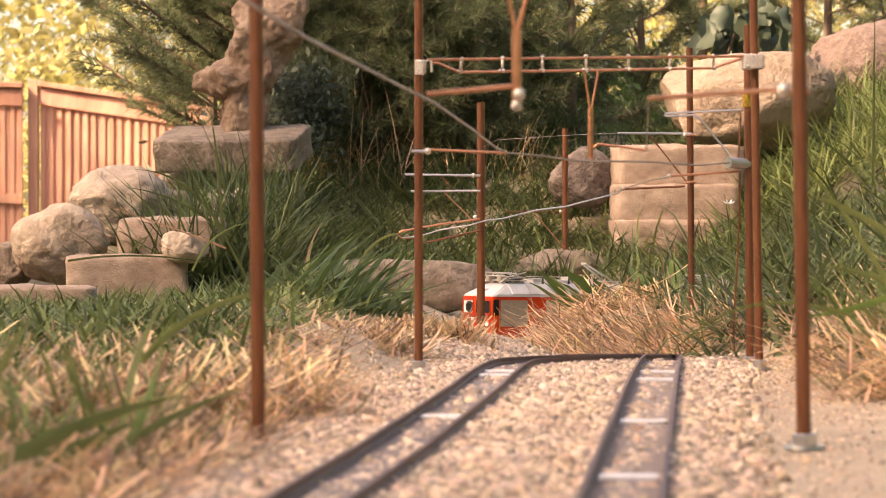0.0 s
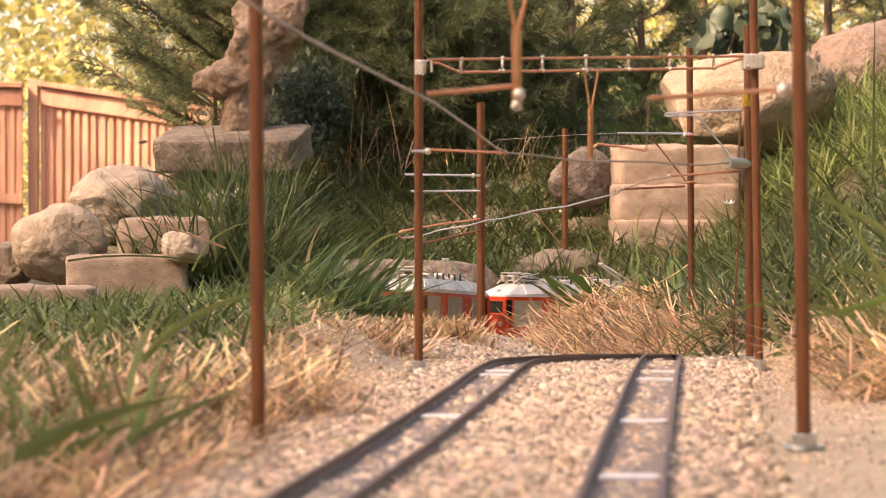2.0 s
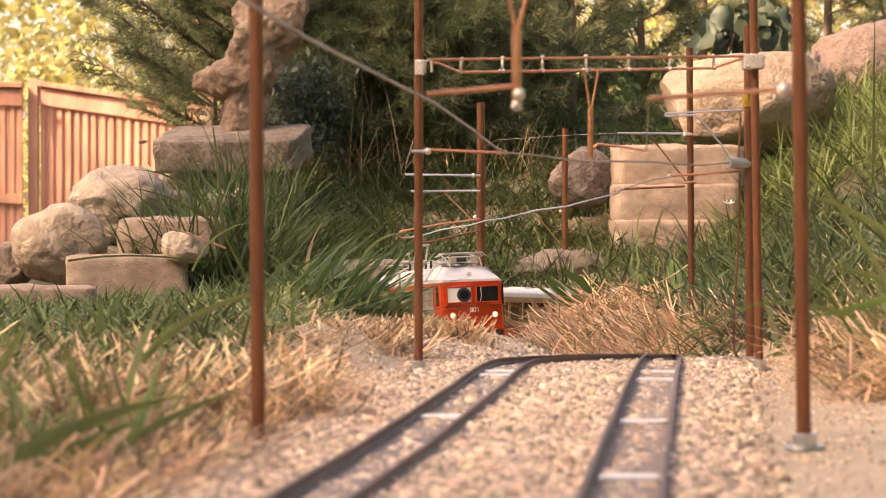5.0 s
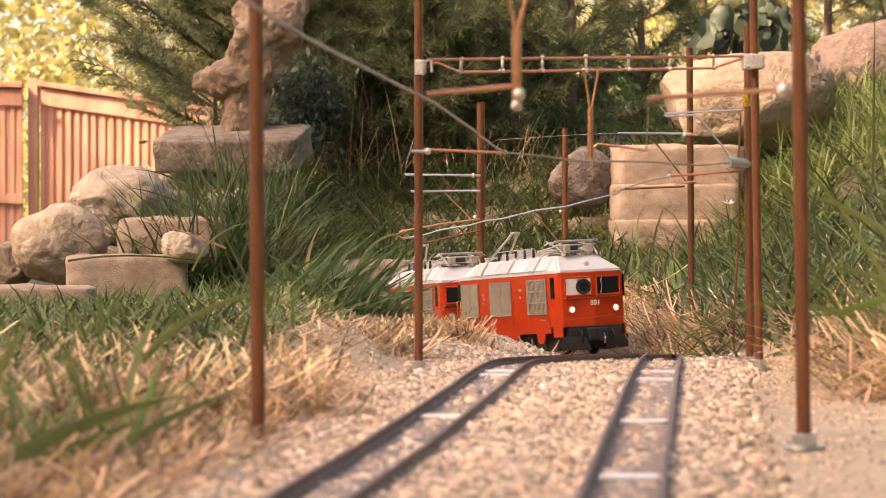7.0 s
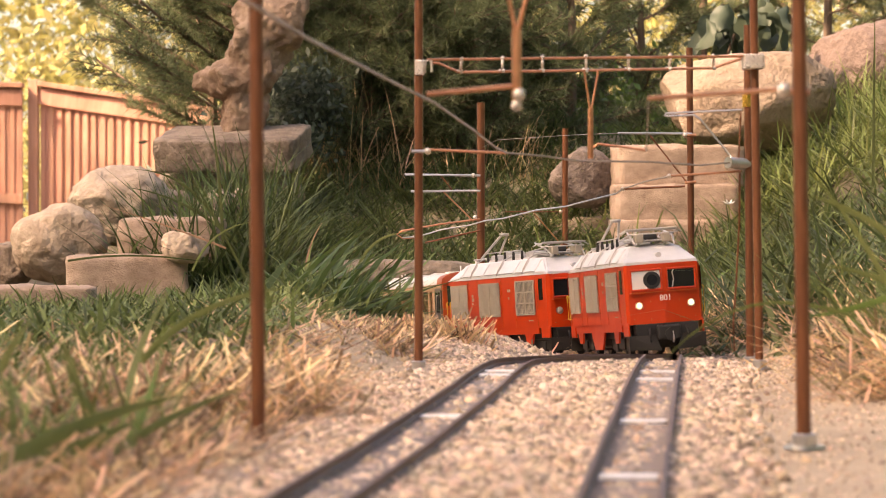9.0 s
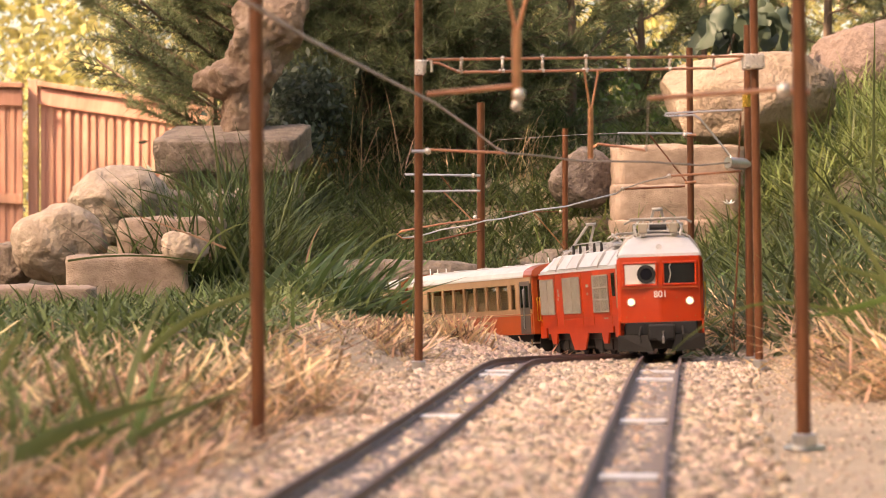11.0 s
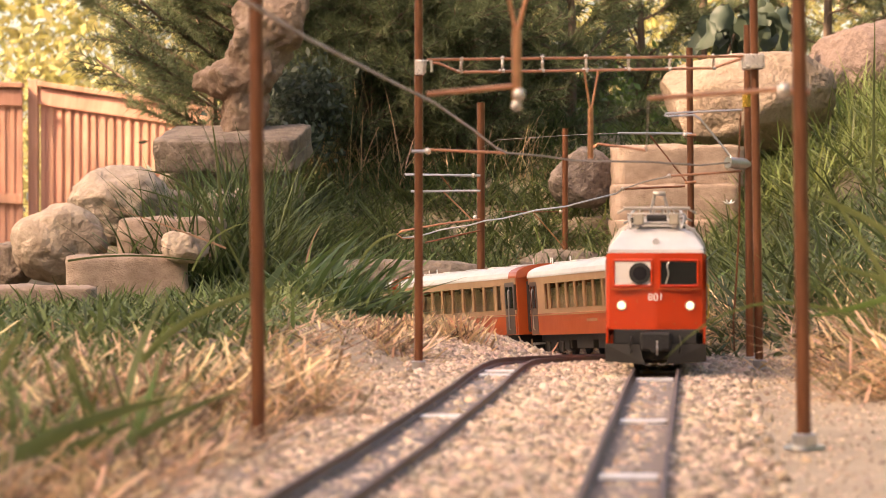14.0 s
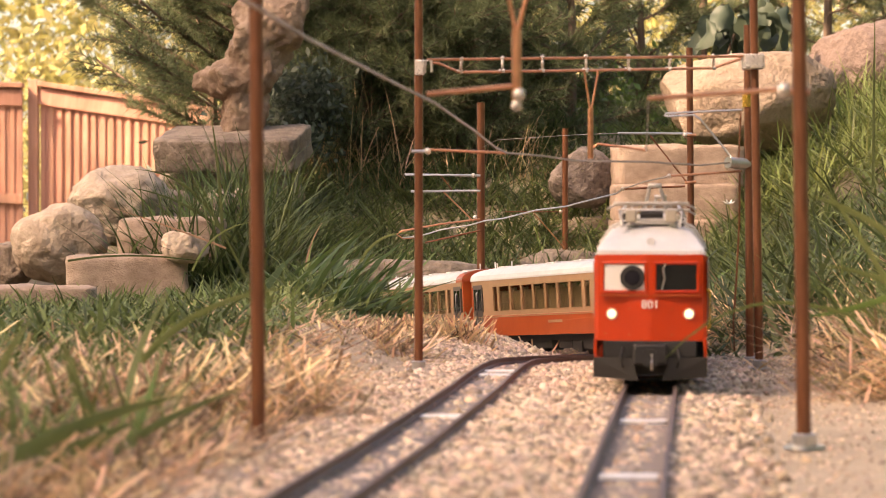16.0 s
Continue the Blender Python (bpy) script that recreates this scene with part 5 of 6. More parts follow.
# dry edge along the ballast
x, y = scatter(22000, -0.62, 0.02, 1.75, 4.7, lambda x, y: (x < edge_x(y) + 0.02 * RNG.randn(len(x))) & (x > edge_x(y) - 0.05 - 0.20 * smooth(3.0, 2.2, y) * RNG.rand(len(x))) & (nearest_line(x, y)[0] > 0.075))
grass_patch("straw_edge", x, y, "grass_dry", "dry cut straw along the edge of the ballast", (0.025, 0.06), (0.0016, 0.0034), (1.2, 1.6), (-0.4, 0.2))
x, y = tufts(17, 26, 0.012, -0.035, 0.060, 4.0, 4.3, off_track(0.085))
grass_patch("straw_tuft", x, y, "grass_dry", "upright tuft of thick dry straw beside the curve", (0.025, 0.055), (0.0022, 0.0046), (0.5, 1.6), (-0.4, 0.5))
x, y = tufts(22, 26, 0.012, -0.17, -0.035, 3.66, 3.86)
grass_patch("straw_tuft", x, y, "grass_dry", "thick dry straw hanging over a sandy crest", (0.03, 0.08), (0.0022, 0.0046), (0.9, 1.75), (-0.4, 0.5))
x, y = tufts(15, 9, 0.020, -0.27, -0.10, 4.45, 4.85, off_track(0.12))
grass_patch("broad_grass", x, y, "leaf_dark", "clump of broad dark green blades beside the curve", (0.10, 0.20), (0.008, 0.017), (0.5, 1.3), (0.2, 1.2), az=0.25)
x, y = tufts(40, 50, 0.012, -0.13, 0.012, 3.98, 4.4, off_track(0.085))
grass_patch("straw_tuft", x, y, "grass_dry", "tuft of dry straw beside the curve", (0.025, 0.05), (0.0016, 0.0036), (0.9, 1.9), (-0.6, 0.6), drop=0.012 * RNG.rand(len(x)) ** 1.5)
x, y = tufts(24, 60, 0.016, -0.30, -0.14, 3.3, 4.1)
grass_patch("straw_tuft", x, y, "grass_dry", "tuft of dry straw on a sandy crest", (0.03, 0.07), (0.0016, 0.0034), (1.1, 1.6), (-0.3, 0.3))
x, y = scatter(15000, -0.56, -0.13, 1.7, 3.2, lambda x, y: (x < edge_x(y) + 0.01) & (x > -0.19 * y) & (RNG.rand(len(x)) < smooth(2.9, 2.2, y) + 0.1))
grass_patch("straw_litter", x, y, "grass_dry", "loose dry straw heaped at the lawn edge", (0.03, 0.07), (0.0015, 0.0032), (1.05, 1.57), (-0.4, 0.2), drop=0.004)
x, y = tufts(120, 9, 0.012, -0.52, -0.19, 2.0, 3.2)
grass_patch("edge_tufts", x, y, "grass", "green tufts growing through dry straw", (0.04, 0.09), (0.003, 0.0065), (0.2, 1.2), (0.2, 1.3))
x, y = tufts(46, 16, 0.016, -0.235, -0.085, 4.45, 5.0, off_track(0.12))
grass_patch("edge_tufts", x, y, "grass", "rank green grass beside the curve", (0.06, 0.13), (0.003, 0.0065), (0.2, 1.1), (0.4, 1.6))
x, y = tufts(42, 45, 0.020, -0.25, -0.115, 2.45, 3.0)
grass_patch("straw_heap", x, y, "grass_dry", "heap of dry straw at the foot of a mast", (0.03, 0.08), (0.0016, 0.0036), (1.1, 1.95), (-0.7, 0.6), drop=0.035 * RNG.rand(len(x)) ** 1.4)
# dry mound behind the rails
x, y = tufts(100, 40, 0.028, 0.215, 0.62, 5.2, 6.0, off_track(0.10))
grass_patch("straw_mound", x, y, "grass_dry", "heap of dry straw between the two legs of the curve", (0.04, 0.11), (0.0020, 0.0044), (1.1, 1.95), (-0.7, 0.6), drop=0.045 * RNG.rand(len(x)) ** 1.5)
x, y = scatter(13000, 0.10, 0.62, 4.45, 5.4, lambda x, y: (x > 0.030 * y) & (nearest_line(x, y)[0] > 0.088))
grass_patch("straw_litter", x, y, "grass_dry", "flattened dry straw behind the rails", (0.04, 0.10), (0.0018, 0.0036), (1.1, 1.7), (-0.6, 0.5))
x, y = tufts(52, 12, 0.028, 0.40, 0.75, 4.25, 5.5, off_track(0.11))
grass_patch("bank_grass", x, y, "grass_dark", "rank dark grass growing through straw", (0.06, 0.16), (0.003, 0.007), (0.1, 1.3), (0.3, 1.7))
x, y = tufts(55, 30, 0.028, 0.42, 0.75, 4.25, 5.4)
grass_patch("straw_mound", x, y, "grass_dry", "dry straw at the foot of the bank", (0.04, 0.11), (0.0018, 0.0040), (1.1, 1.95), (-0.7, 0.6), drop=0.04 * RNG.rand(len(x)) ** 1.5)
x, y = tufts(140, 40, 0.028, 0.36, 0.62, 2.65, 3.7, lambda x, y: x > 0.405 + 0.05 * (y - 2.7))
grass_patch("straw_clump", x, y, "grass_dry", "dry straw clump beside the sandy ballast", (0.04, 0.10), (0.0020, 0.0042), (1.1, 1.95), (-0.7, 0.6), drop=0.05 * RNG.rand(len(x)) ** 1.5)
# right-hand bank with long grass
x, y = tufts(330, 14, 0.03, 0.44, 1.9, 3.9, 7.8, lambda x, y: (x < 0.165 * y + 0.1) & (x > 0.40 + 0.10 * smooth(4.6, 3.9, y)) & (nearest_line(x, y)[0] > 0.11))
grass_patch("bank_grass", x, y, "grass", "long green grass on the bank", (0.09, 0.25), (0.0036, 0.0115), (0.35, 1.6), (0.4, 2.1))
x, y = tufts(340, 16, 0.03, 0.44, 1.9, 3.9, 7.6, lambda x, y: (x < 0.165 * y + 0.1) & (nearest_line(x, y)[0] > 0.11))
grass_patch("bank_grass", x, y, "grass_dark", "dark green grass on the bank", (0.09, 0.27), (0.0036, 0.0110), (0.25, 1.6), (0.3, 2.0))
x, y = tufts(100, 16, 0.03, 0.44, 1.7, 3.6, 7.0, lambda x, y: x < 0.165 * y + 0.1)
grass_patch("bank_straw", x, y, "grass_dry", "bleached stems among the bank grass", (0.06, 0.16), (0.001, 0.0024), (0.1, 1.2), (0.1, 1.0))
x, y = tufts(26, 14, 0.03, 0.50, 0.62, 2.9, 3.5)
grass_patch("near_grass", x, y, "grass", "long green grass blades leaning over the sand", (0.10, 0.20), (0.0025, 0.0048), (0.3, 1.1), (0.3, 1.3), az=math.pi)
x, y = tufts(420, 16, 0.03, 0.75, 1.75, 7.4, 10.2)
grass_patch("bank_grass", x, y, "grass", "tall grass around the upper boulders", (0.10, 0.24), (0.0035, 0.0075), (0.1, 1.3), (0.2, 1.5))
# grassy slope behind the loop
hollow = lambda x, y: (nearest_line(x, y)[0] > 0.14) & ~((x > 0.13) & (x < 0.47) & (y < 7.75)) & ~((x > -0.32) & (x < 0.13) & (y < 7.05))
x, y = tufts(900, 16, 0.03, -0.75, 1.0, 6.75, 9.0, hollow)
grass_patch("slope_grass", x, y, "grass_dark", "dense dark green grass on the slope", (0.08, 0.20), (0.0035, 0.0078), (0.6, 1.5), (0.1, 1.5))
x, y = tufts(75, 12, 0.03, 0.08, 0.48, 7.1, 7.75)
grass_patch("slope_grass", x, y, "grass_dark", "thin grass before the broken stones", (0.06, 0.16), (0.003, 0.006), (0.2, 1.5), (0.3, 1.6))
x, y = tufts(400, 18, 0.03, -0.6, 0.8, 6.75, 8.6, hollow)
grass_patch("slope_grass", x, y, "grass", "lighter grass patches on the slope", (0.06, 0.17), (0.0035, 0.0078), (0.6, 1.5), (0.1, 1.4))
x, y = tufts(12, 11, 0.03, -0.57, -0.42, 6.5, 6.95)
grass_patch("broad_grass", x, y, "leaf_dark", "fan of broad dark blades before the stone slab", (0.20, 0.38), (0.007, 0.013), (0.1, 0.8), (0.2, 1.1), az=2.9)
x, y = tufts(22, 6, 0.03, -0.36, -0.05, 8.3, 8.75)
grass_patch("tall_straw", x, y, "grass_dry", "bleached upright stems in the shade of the pines", (0.12, 0.34), (0.0014, 0.0030), (0.0, 0.7), (0.0, 1.2))
x, y = tufts(95, 22, 0.035, -0.66, -0.38, 6.35, 7.7)
grass_patch("grass_clump", x, y, "grass_dark", "large clump of long arching grass beside the stones", (0.14, 0.38), (0.0040, 0.0090), (0.05, 1.0), (0.3, 1.8))
x, y = tufts(110, 16, 0.03, -0.30, 0.45, 8.3, 9.4)
grass_patch("tall_grass", x, y, "grass_dark", "tall thin grass under the pines", (0.08, 0.22), (0.002, 0.0045), (0.1, 1.0), (0.1, 1.3))
x, y = tufts(50, 10, 0.03, -0.35, 0.30, 8.4, 9.2)
grass_patch("tall_straw", x, y, "grass_dry", "dry grass stems under the pines", (0.08, 0.20), (0.0012, 0.0025), (0.1, 1.1), (0.1, 0.8))


# the wider garden lawn on all sides
x, y = scatter(34000, -7, 7, -4, 15, lambda x, y: (np.abs(x) > 0.19 * np.maximum(y, 0) + 0.12) | (y < 1.0))
grass_patch("garden_lawn", x, y, "grass", "mown garden lawn around the railway", (0.05, 0.11), (0.006, 0.012), (0.3, 1.3), (0.2, 1.3))


# single long blades that stand close by
def long_blade(pts, w, material, label):
    bm = bmesh.new()
    pts = [Vector(p) for p in pts]
    rows = []
    for i, p in enumerate(pts):
        f = i / (len(pts) - 1)
        d = (pts[min(i + 1, len(pts) - 1)] - pts[max(i - 1, 0)]).normalized()
        s = d.cross(Vector((0.15, 1, 0.1))).normalized()
        hw = w / 2 * (1 - f ** 2.5) + 0.0002
        up = s.cross(d).normalized() * hw * 0.35
        rows.append([bm.verts.new(p - s * hw + up), bm.verts.new(p), bm.verts.new(p + s * hw + up)])
    for a, b in zip(rows, rows[1:]):
        for k in range(2):
            bm.faces.new((a[k], a[k + 1], b[k + 1], b[k]))
    return tagged(new("grass_blade", mesh_of("grass_blade", bm, M[material], True)), label, "grass blade", "single long blades")


def curve3(a, b, c, n=9):
    a, b, c = Vector(a), Vector(b), Vector(c)
    return [a * (1 - t) ** 2 + b * 2 * t * (1 - t) + c * t * t for t in [i / (n - 1) for i in range(n)]]


for a, b, c, w, mm in (
        ((-0.2864, 1.7800, 0.0088), (-0.2342, 1.8500, 0.0448), (-0.1688, 1.9500, 0.0529), 0.011, "grass"),
        ((-0.2171, 1.9500, 0.0157), (-0.1845, 2.0000, 0.0385), (-0.1377, 2.1000, 0.0503), 0.0055, "grass"),
        ((-0.2553, 1.8500, 0.0166), (-0.2296, 1.9000, 0.0233), (-0.1985, 1.9500, 0.0380), 0.009, "grass"),
        ((-0.2204, 2.0500, 0.0117), (-0.2048, 2.0500, 0.0313), (-0.1978, 2.1000, 0.0839), 0.006, "leaf"),
        ((-0.2451, 2.3000, 0.0319), (-0.2437, 2.3500, 0.0737), (-0.2169, 2.4000, 0.1174), 0.006, "grass"),
        ((-0.2545, 2.5000, 0.0485), (-0.2068, 2.5000, 0.1057), (-0.1258, 2.5000, 0.1104), 0.006, "grass"),
        ((-0.3258, 2.1000, 0.0359), (-0.3058, 2.1000, 0.0839), (-0.2898, 2.1000, 0.0999), 0.006, "grass"),
        ((-0.2701, 2.2000, 0.0421), (-0.2785, 2.2000, 0.0714), (-0.2868, 2.2000, 0.0798), 0.005, "grass"),
        ((0.3698, 2.5000, -0.0087), (0.3412, 2.5000, -0.0135), (0.3166, 2.4500, -0.0238), 0.005, "grass"),
        ((0.4242, 2.6000, 0.1130), (0.3549, 2.6000, 0.0833), (0.3273, 2.7000, 0.0799), 0.006, "leaf"),
        ((0.3916, 2.4000, 0.1311), (0.3367, 2.4000, 0.1814), (0.2910, 2.4000, 0.1883), 0.006, "grass"),
        ((0.3916, 2.4000, 0.0533), (0.3459, 2.4000, 0.1540), (0.2955, 2.4000, 0.2089), 0.005, "grass"),
        ((0.4242, 2.6000, 0.0932), (0.3846, 2.6000, 0.1229), (0.3301, 2.6000, 0.1279), 0.006, "grass"),
        ((0.3620, 2.6000, 0.0818), (0.2627, 2.6000, 0.1214), (0.1953, 2.6000, 0.0461), 0.0028, "grass"),
        ((-0.7594, 6.0000, 0.0819), (-0.6222, 6.0000, 0.1071), (-0.4392, 6.0000, 0.0728), 0.004, "grass_dark"),
        ((-0.4066, 6.2000, 0.0341), (-0.4538, 6.2000, 0.1286), (-0.5366, 6.2000, 0.2705), 0.006, "grass_dark"),
        ((-0.4746, 6.4000, 0.1029), (-0.4807, 6.4000, 0.2737), (-0.5026, 6.4000, 0.4018), 0.007, "grass_dark"),
        ((-0.4685, 6.4000, 0.1273), (-0.5417, 6.4000, 0.2737), (-0.6698, 6.4000, 0.2737), 0.006, "grass_dark"),
        ((-0.4441, 6.4000, 0.1151), (-0.5539, 6.4000, 0.2188), (-0.6820, 6.4000, 0.2347), 0.006, "grass_dark"),
        ((-0.4465, 6.1000, 0.1060), (-0.5279, 6.1000, 0.1409), (-0.7023, 6.1000, 0.1967), 0.004, "grass_dry"),
        ((-0.5078, 6.0000, 0.0613), (-0.4735, 6.0000, 0.1528), (-0.3763, 6.0000, 0.1620), 0.005, "grass"),
        ((-0.1761, 6.0000, 0.0613), (-0.1418, 6.0000, 0.1528), (-0.0446, 6.0000, 0.1357), 0.006, "grass"),
        ((-0.2791, 6.0000, 0.0613), (-0.2734, 6.0000, 0.1185), (-0.2448, 6.0000, 0.1586), 0.003, "grass_dry"),
        ((0.6673, 4.6000, 0.2182), (0.6682, 4.6000, 0.3761), (0.6699, 4.6000, 0.4901), 0.004, "grass_dark")):
    long_blade(curve3(a, b, c), w, mm, "single long bowed grass blade" if mm != "grass_dry" else "single dry bowed grass stalk")


def leaf_plant(c, n, L, W, seed, label, up=0.8, material="leaf", lo=0.25):
    """A rosette of broad pointed leaves."""
    r = random.Random(seed)
    v = thing("broadleaf_plant", *c, 0, label, "plant", "broad-leaved weeds")
    for k in range(n):
        a = r.uniform(0, 6.28)
        l, wd = L * r.uniform(0.6, 1.1), W * r.uniform(0.7, 1.1)
        e = r.uniform(lo, up)
        bm = bmesh.new()
        rows = []
        for i in range(9):
            f = i / 8
            ang = e + 0.5 - f * 1.2
            p = Vector((f * l * math.cos(e * 0.6), 0, l * (f * math.sin(e) - 0.16 * f * f)))
            hw = wd / 2 * math.sin(math.pi * min(1, 0.06 + f * 0.94)) ** 0.75
            wav = 0.05 * wd * math.sin(i * 2.3 + k)
            rows.append([bm.verts.new(p + Vector((0, -hw, hw * 0.35 + wav))), bm.verts.new(p), bm.verts.new(p + Vector((0, hw, hw * 0.35 - wav)))])
        for q, s in zip(rows, rows[1:]):
            for j in range(2):
                bm.faces.new((q[j], q[j + 1], s[j + 1], s[j]))
        ob = part("leaf", bm, M[material], v, smooth=True)
        ob.matrix_basis = Matrix.Rotation(a, 4, 'Z')
    return v


for (px, py, n, L, W, sd) in ((-0.2466, 4.9, 9, 0.11, 0.034, 1), (-0.1849, 5.0, 10, 0.12, 0.03, 2), (-0.1438, 4.9, 7, 0.10, 0.022, 3), (-0.3129, 5.4, 7, 0.10, 0.03, 4),
                              (-0.5188, 5.4, 6, 0.08, 0.03, 5), (-0.4241, 4.9, 6, 0.07, 0.03, 6), (0.3527, 5.95, 10, 0.19, 0.055, 7), (0.4510, 5.9, 9, 0.19, 0.05, 8),
                              (0.2935, 5.9, 8, 0.17, 0.05, 9), (0.7253, 5.0, 5, 0.12, 0.05, 10), (0.5492, 4.2, 6, 0.07, 0.02, 11)):
    leaf_plant((px, py, gz(px, py)), n, L, W, sd, "low weed with broad green leaves in the grass", 1.3, lo=0.75 if L > 0.15 else 0.35)


def blossom():
    c = (0.5016, 5.2000, 0.1928)
    zb = gz(c[0], c[1])
    v = thing("flower", c[0], c[1], zb, 0, "small white blossom on a thin stalk in the grass", "flower")
    part("stalk", tube([(0.004, 0, -0.01), (0.002, 0, (c[2] - zb) * 0.6), (0, 0, c[2] - zb)], 0.0008, 5), M["grass"], v)
    for k in range(6):
        bm = bmesh.new()
        a = k * 1.05
        d = Vector((math.cos(a), math.sin(a) * 0.5, 0.5 + 0.3 * math.sin(2 * a))).normalized()
        bmesh.ops.create_icosphere(bm, subdivisions=1, radius=1, matrix=Matrix.Translation(Vector((0, 0, c[2] - zb)) + d * 0.006) @ d.to_track_quat('Z', 'Y').to_matrix().to_4x4() @ Matrix.Diagonal((0.0025, 0.0012, 0.006, 1)))
        part("petal", bm, M["white"], v, smooth=True)


blossom()


# ---- pines ----
def pine(x, y, z0, h, spread, seed, label, z_low=0.15, limbs=46, trunk_r=0.02):
    r = np.random.RandomState(seed)
    v = thing("pine_tree", x, y, z0, 0, label, "pine tree", "young pines")
    bm = bmesh.new()
    add_rod(bm, (0, 0, -0.05), (0.01, 0.0, h * 0.5), trunk_r, 10, trunk_r * 0.7)
    add_rod(bm, (0.01, 0, h * 0.5), (0, 0.0, h), trunk_r * 0.7, 8, 0.004)
    NV, NF = [], []
    tw = []
    for k in range(limbs):
        f = (k + 0.5) / limbs
        zl = z_low + (h - z_low) * f
        a = k * 2.4 + r.uniform(-0.4, 0.4)
        l = spread * (1 - 0.75 * f) * r.uniform(0.65, 1.15)
        rise = r.uniform(0.0, 0.5) + 0.4 * f
        pts = [Vector((math.cos(a) * l * t, math.sin(a) * l * t, zl + l * (rise * t + 0.15 * t * t))) for t in (0, 0.35, 0.7, 1.0)]
        add_tube(bm, pts, 0.0045, 5)
        nt = 9 + int(10 * l / spread)
        for j in range(nt):
            t = 0.25 + 0.75 * (j + r.rand()) / nt
            p = pts[0].lerp(pts[-1], t)
            p.z = zl + l * (rise * t + 0.15 * t * t)
            da = a + r.uniform(-1.1, 1.1)
            tl = r.uniform(0.07, 0.16)
            d = Vector((math.cos(da), math.sin(da), r.uniform(0.05, 0.7))).normalized()
            tw.append((p, d, tl))
    for p, d, tl in tw:
        add_tube(bm, [p, p + d * tl], 0.0016, 4)
        n = int(66 * tl / 0.12)
        t = r.uniform(0.1, 1.0, n)
        base = np.array(p) + np.outer(t * tl, np.array(d))
        q = r.normal(0, 1, (n, 3))
        dd = np.array(d)
        q = q - np.outer(q @ dd, dd)
        q /= np.linalg.norm(q, axis=1)[:, None] + 1e-9
        fw = r.uniform(0.45, 1.1, n)[:, None]
        nd = q + dd * fw
        nd /= np.linalg.norm(nd, axis=1)[:, None]
        ln = r.uniform(0.035, 0.062, n)[:, None]
        sd = np.cross(nd, r.normal(0, 1, (n, 3)))
        sd /= np.linalg.norm(sd, axis=1)[:, None] + 1e-9
        w = 0.0013
        i0 = sum(len(a_) for a_ in NV)
        NV.append(np.stack([base - sd * w, base + sd * w, base + nd * ln], 1).reshape(-1, 3))
        NF.append(np.arange(i0, i0 + 3 * n).reshape(-1, 3))
    part("trunk", bm, M["bark"], v, "thin brown trunk with bare lower limbs")
    ob = new("crown", soup("crown", np.concatenate(NV), np.concatenate(NF), M["needle"]))
    ob.parent = v
    tagged(ob, "dark green needle tufts")
    return v


for (px, py, h, sp, sd, zl, lb) in ((-0.5600, 8.80, 1.3, 0.56, 1, 0.10, 64), (-0.7600, 9.7, 1.5, 0.46, 2, 0.30, 30), (-0.2287, 9.3, 1.6, 0.38, 3, 0.22, 18), (-0.4227, 9.9, 1.7, 0.5, 4, 0.15, 38),
                                    (-0.0075, 9.8, 1.7, 0.36, 5, 0.12, 10), (0.2644, 9.5, 0.80, 0.30, 6, 0.05, 11), (0.6530, 9.9, 0.62, 0.30, 8, 0.02, 13),
                                    (0.9214, 10.6, 1.1, 0.36, 9, 0.0, 22), (1.42, 11.0, 1.4, 0.45, 22, 0.1, 34), (1.75, 11.6, 1.5, 0.45, 23, 0.1, 34), (-0.6621, 10.4, 1.7, 0.5, 11, 0.05, 50),
                                    (-0.3122, 8.9, 1.2, 0.36, 12, 0.10, 44), (-0.1441, 9.05, 1.4, 0.36, 13, 0.06, 14), (0.1957, 8.85, 0.42, 0.26, 15, 0.02, 18), (-0.3672, 8.65, 0.5, 0.24, 18, 0.01, 26), (-0.2347, 8.6, 0.55, 0.24, 19, 0.01, 26), (-0.1049, 8.65, 0.5, 0.24, 20, 0.01, 26), (0.0262, 8.65, 0.45, 0.22, 21, 0.01, 24), (-0.4630, 9.3, 1.5, 0.42, 16, 0.05, 50), (0.3877, 9.1, 0.62, 0.30, 17, 0.02, 11)):
    pine(px, py, gz(px, py) - 0.02, h, sp, sd, "young dark green pine with long needles", zl, lb)


# ---- far garden: sunlit foliage, shrubs ----
def leaf_cloud(name, n, box_lo, box_hi, size, material, label, clump=40, seed=1, kind="stuff", spread=0.35):
    r = np.random.RandomState(seed)
    nc = n // clump
    c = r.uniform(box_lo, box_hi, (nc, 3))
    p = (c[:, None, :] + r.normal(0, spread, (nc, clump, 3))).reshape(-1, 3)
    m = len(p)
    a = r.normal(0, 1, (m, 3)); a /= np.linalg.norm(a, axis=1)[:, None]
    b = np.cross(a, r.normal(0, 1, (m, 3))); b /= np.linalg.norm(b, axis=1)[:, None]
    s = r.uniform(size * 0.6, size * 1.3, m)[:, None]
    nrm = np.cross(a, b)
    V = np.stack([p - a * s, p + b * s * 0.42 + nrm * s * 0.12, p + a * s, p - b * s * 0.42 + nrm * s * 0.12], 1).reshape(-1, 3)
    F = np.arange(4 * m).reshape(-1, 4)
    return tagged(new(name, soup(name, V, F, M[material])), label, "foliage", kind=kind)


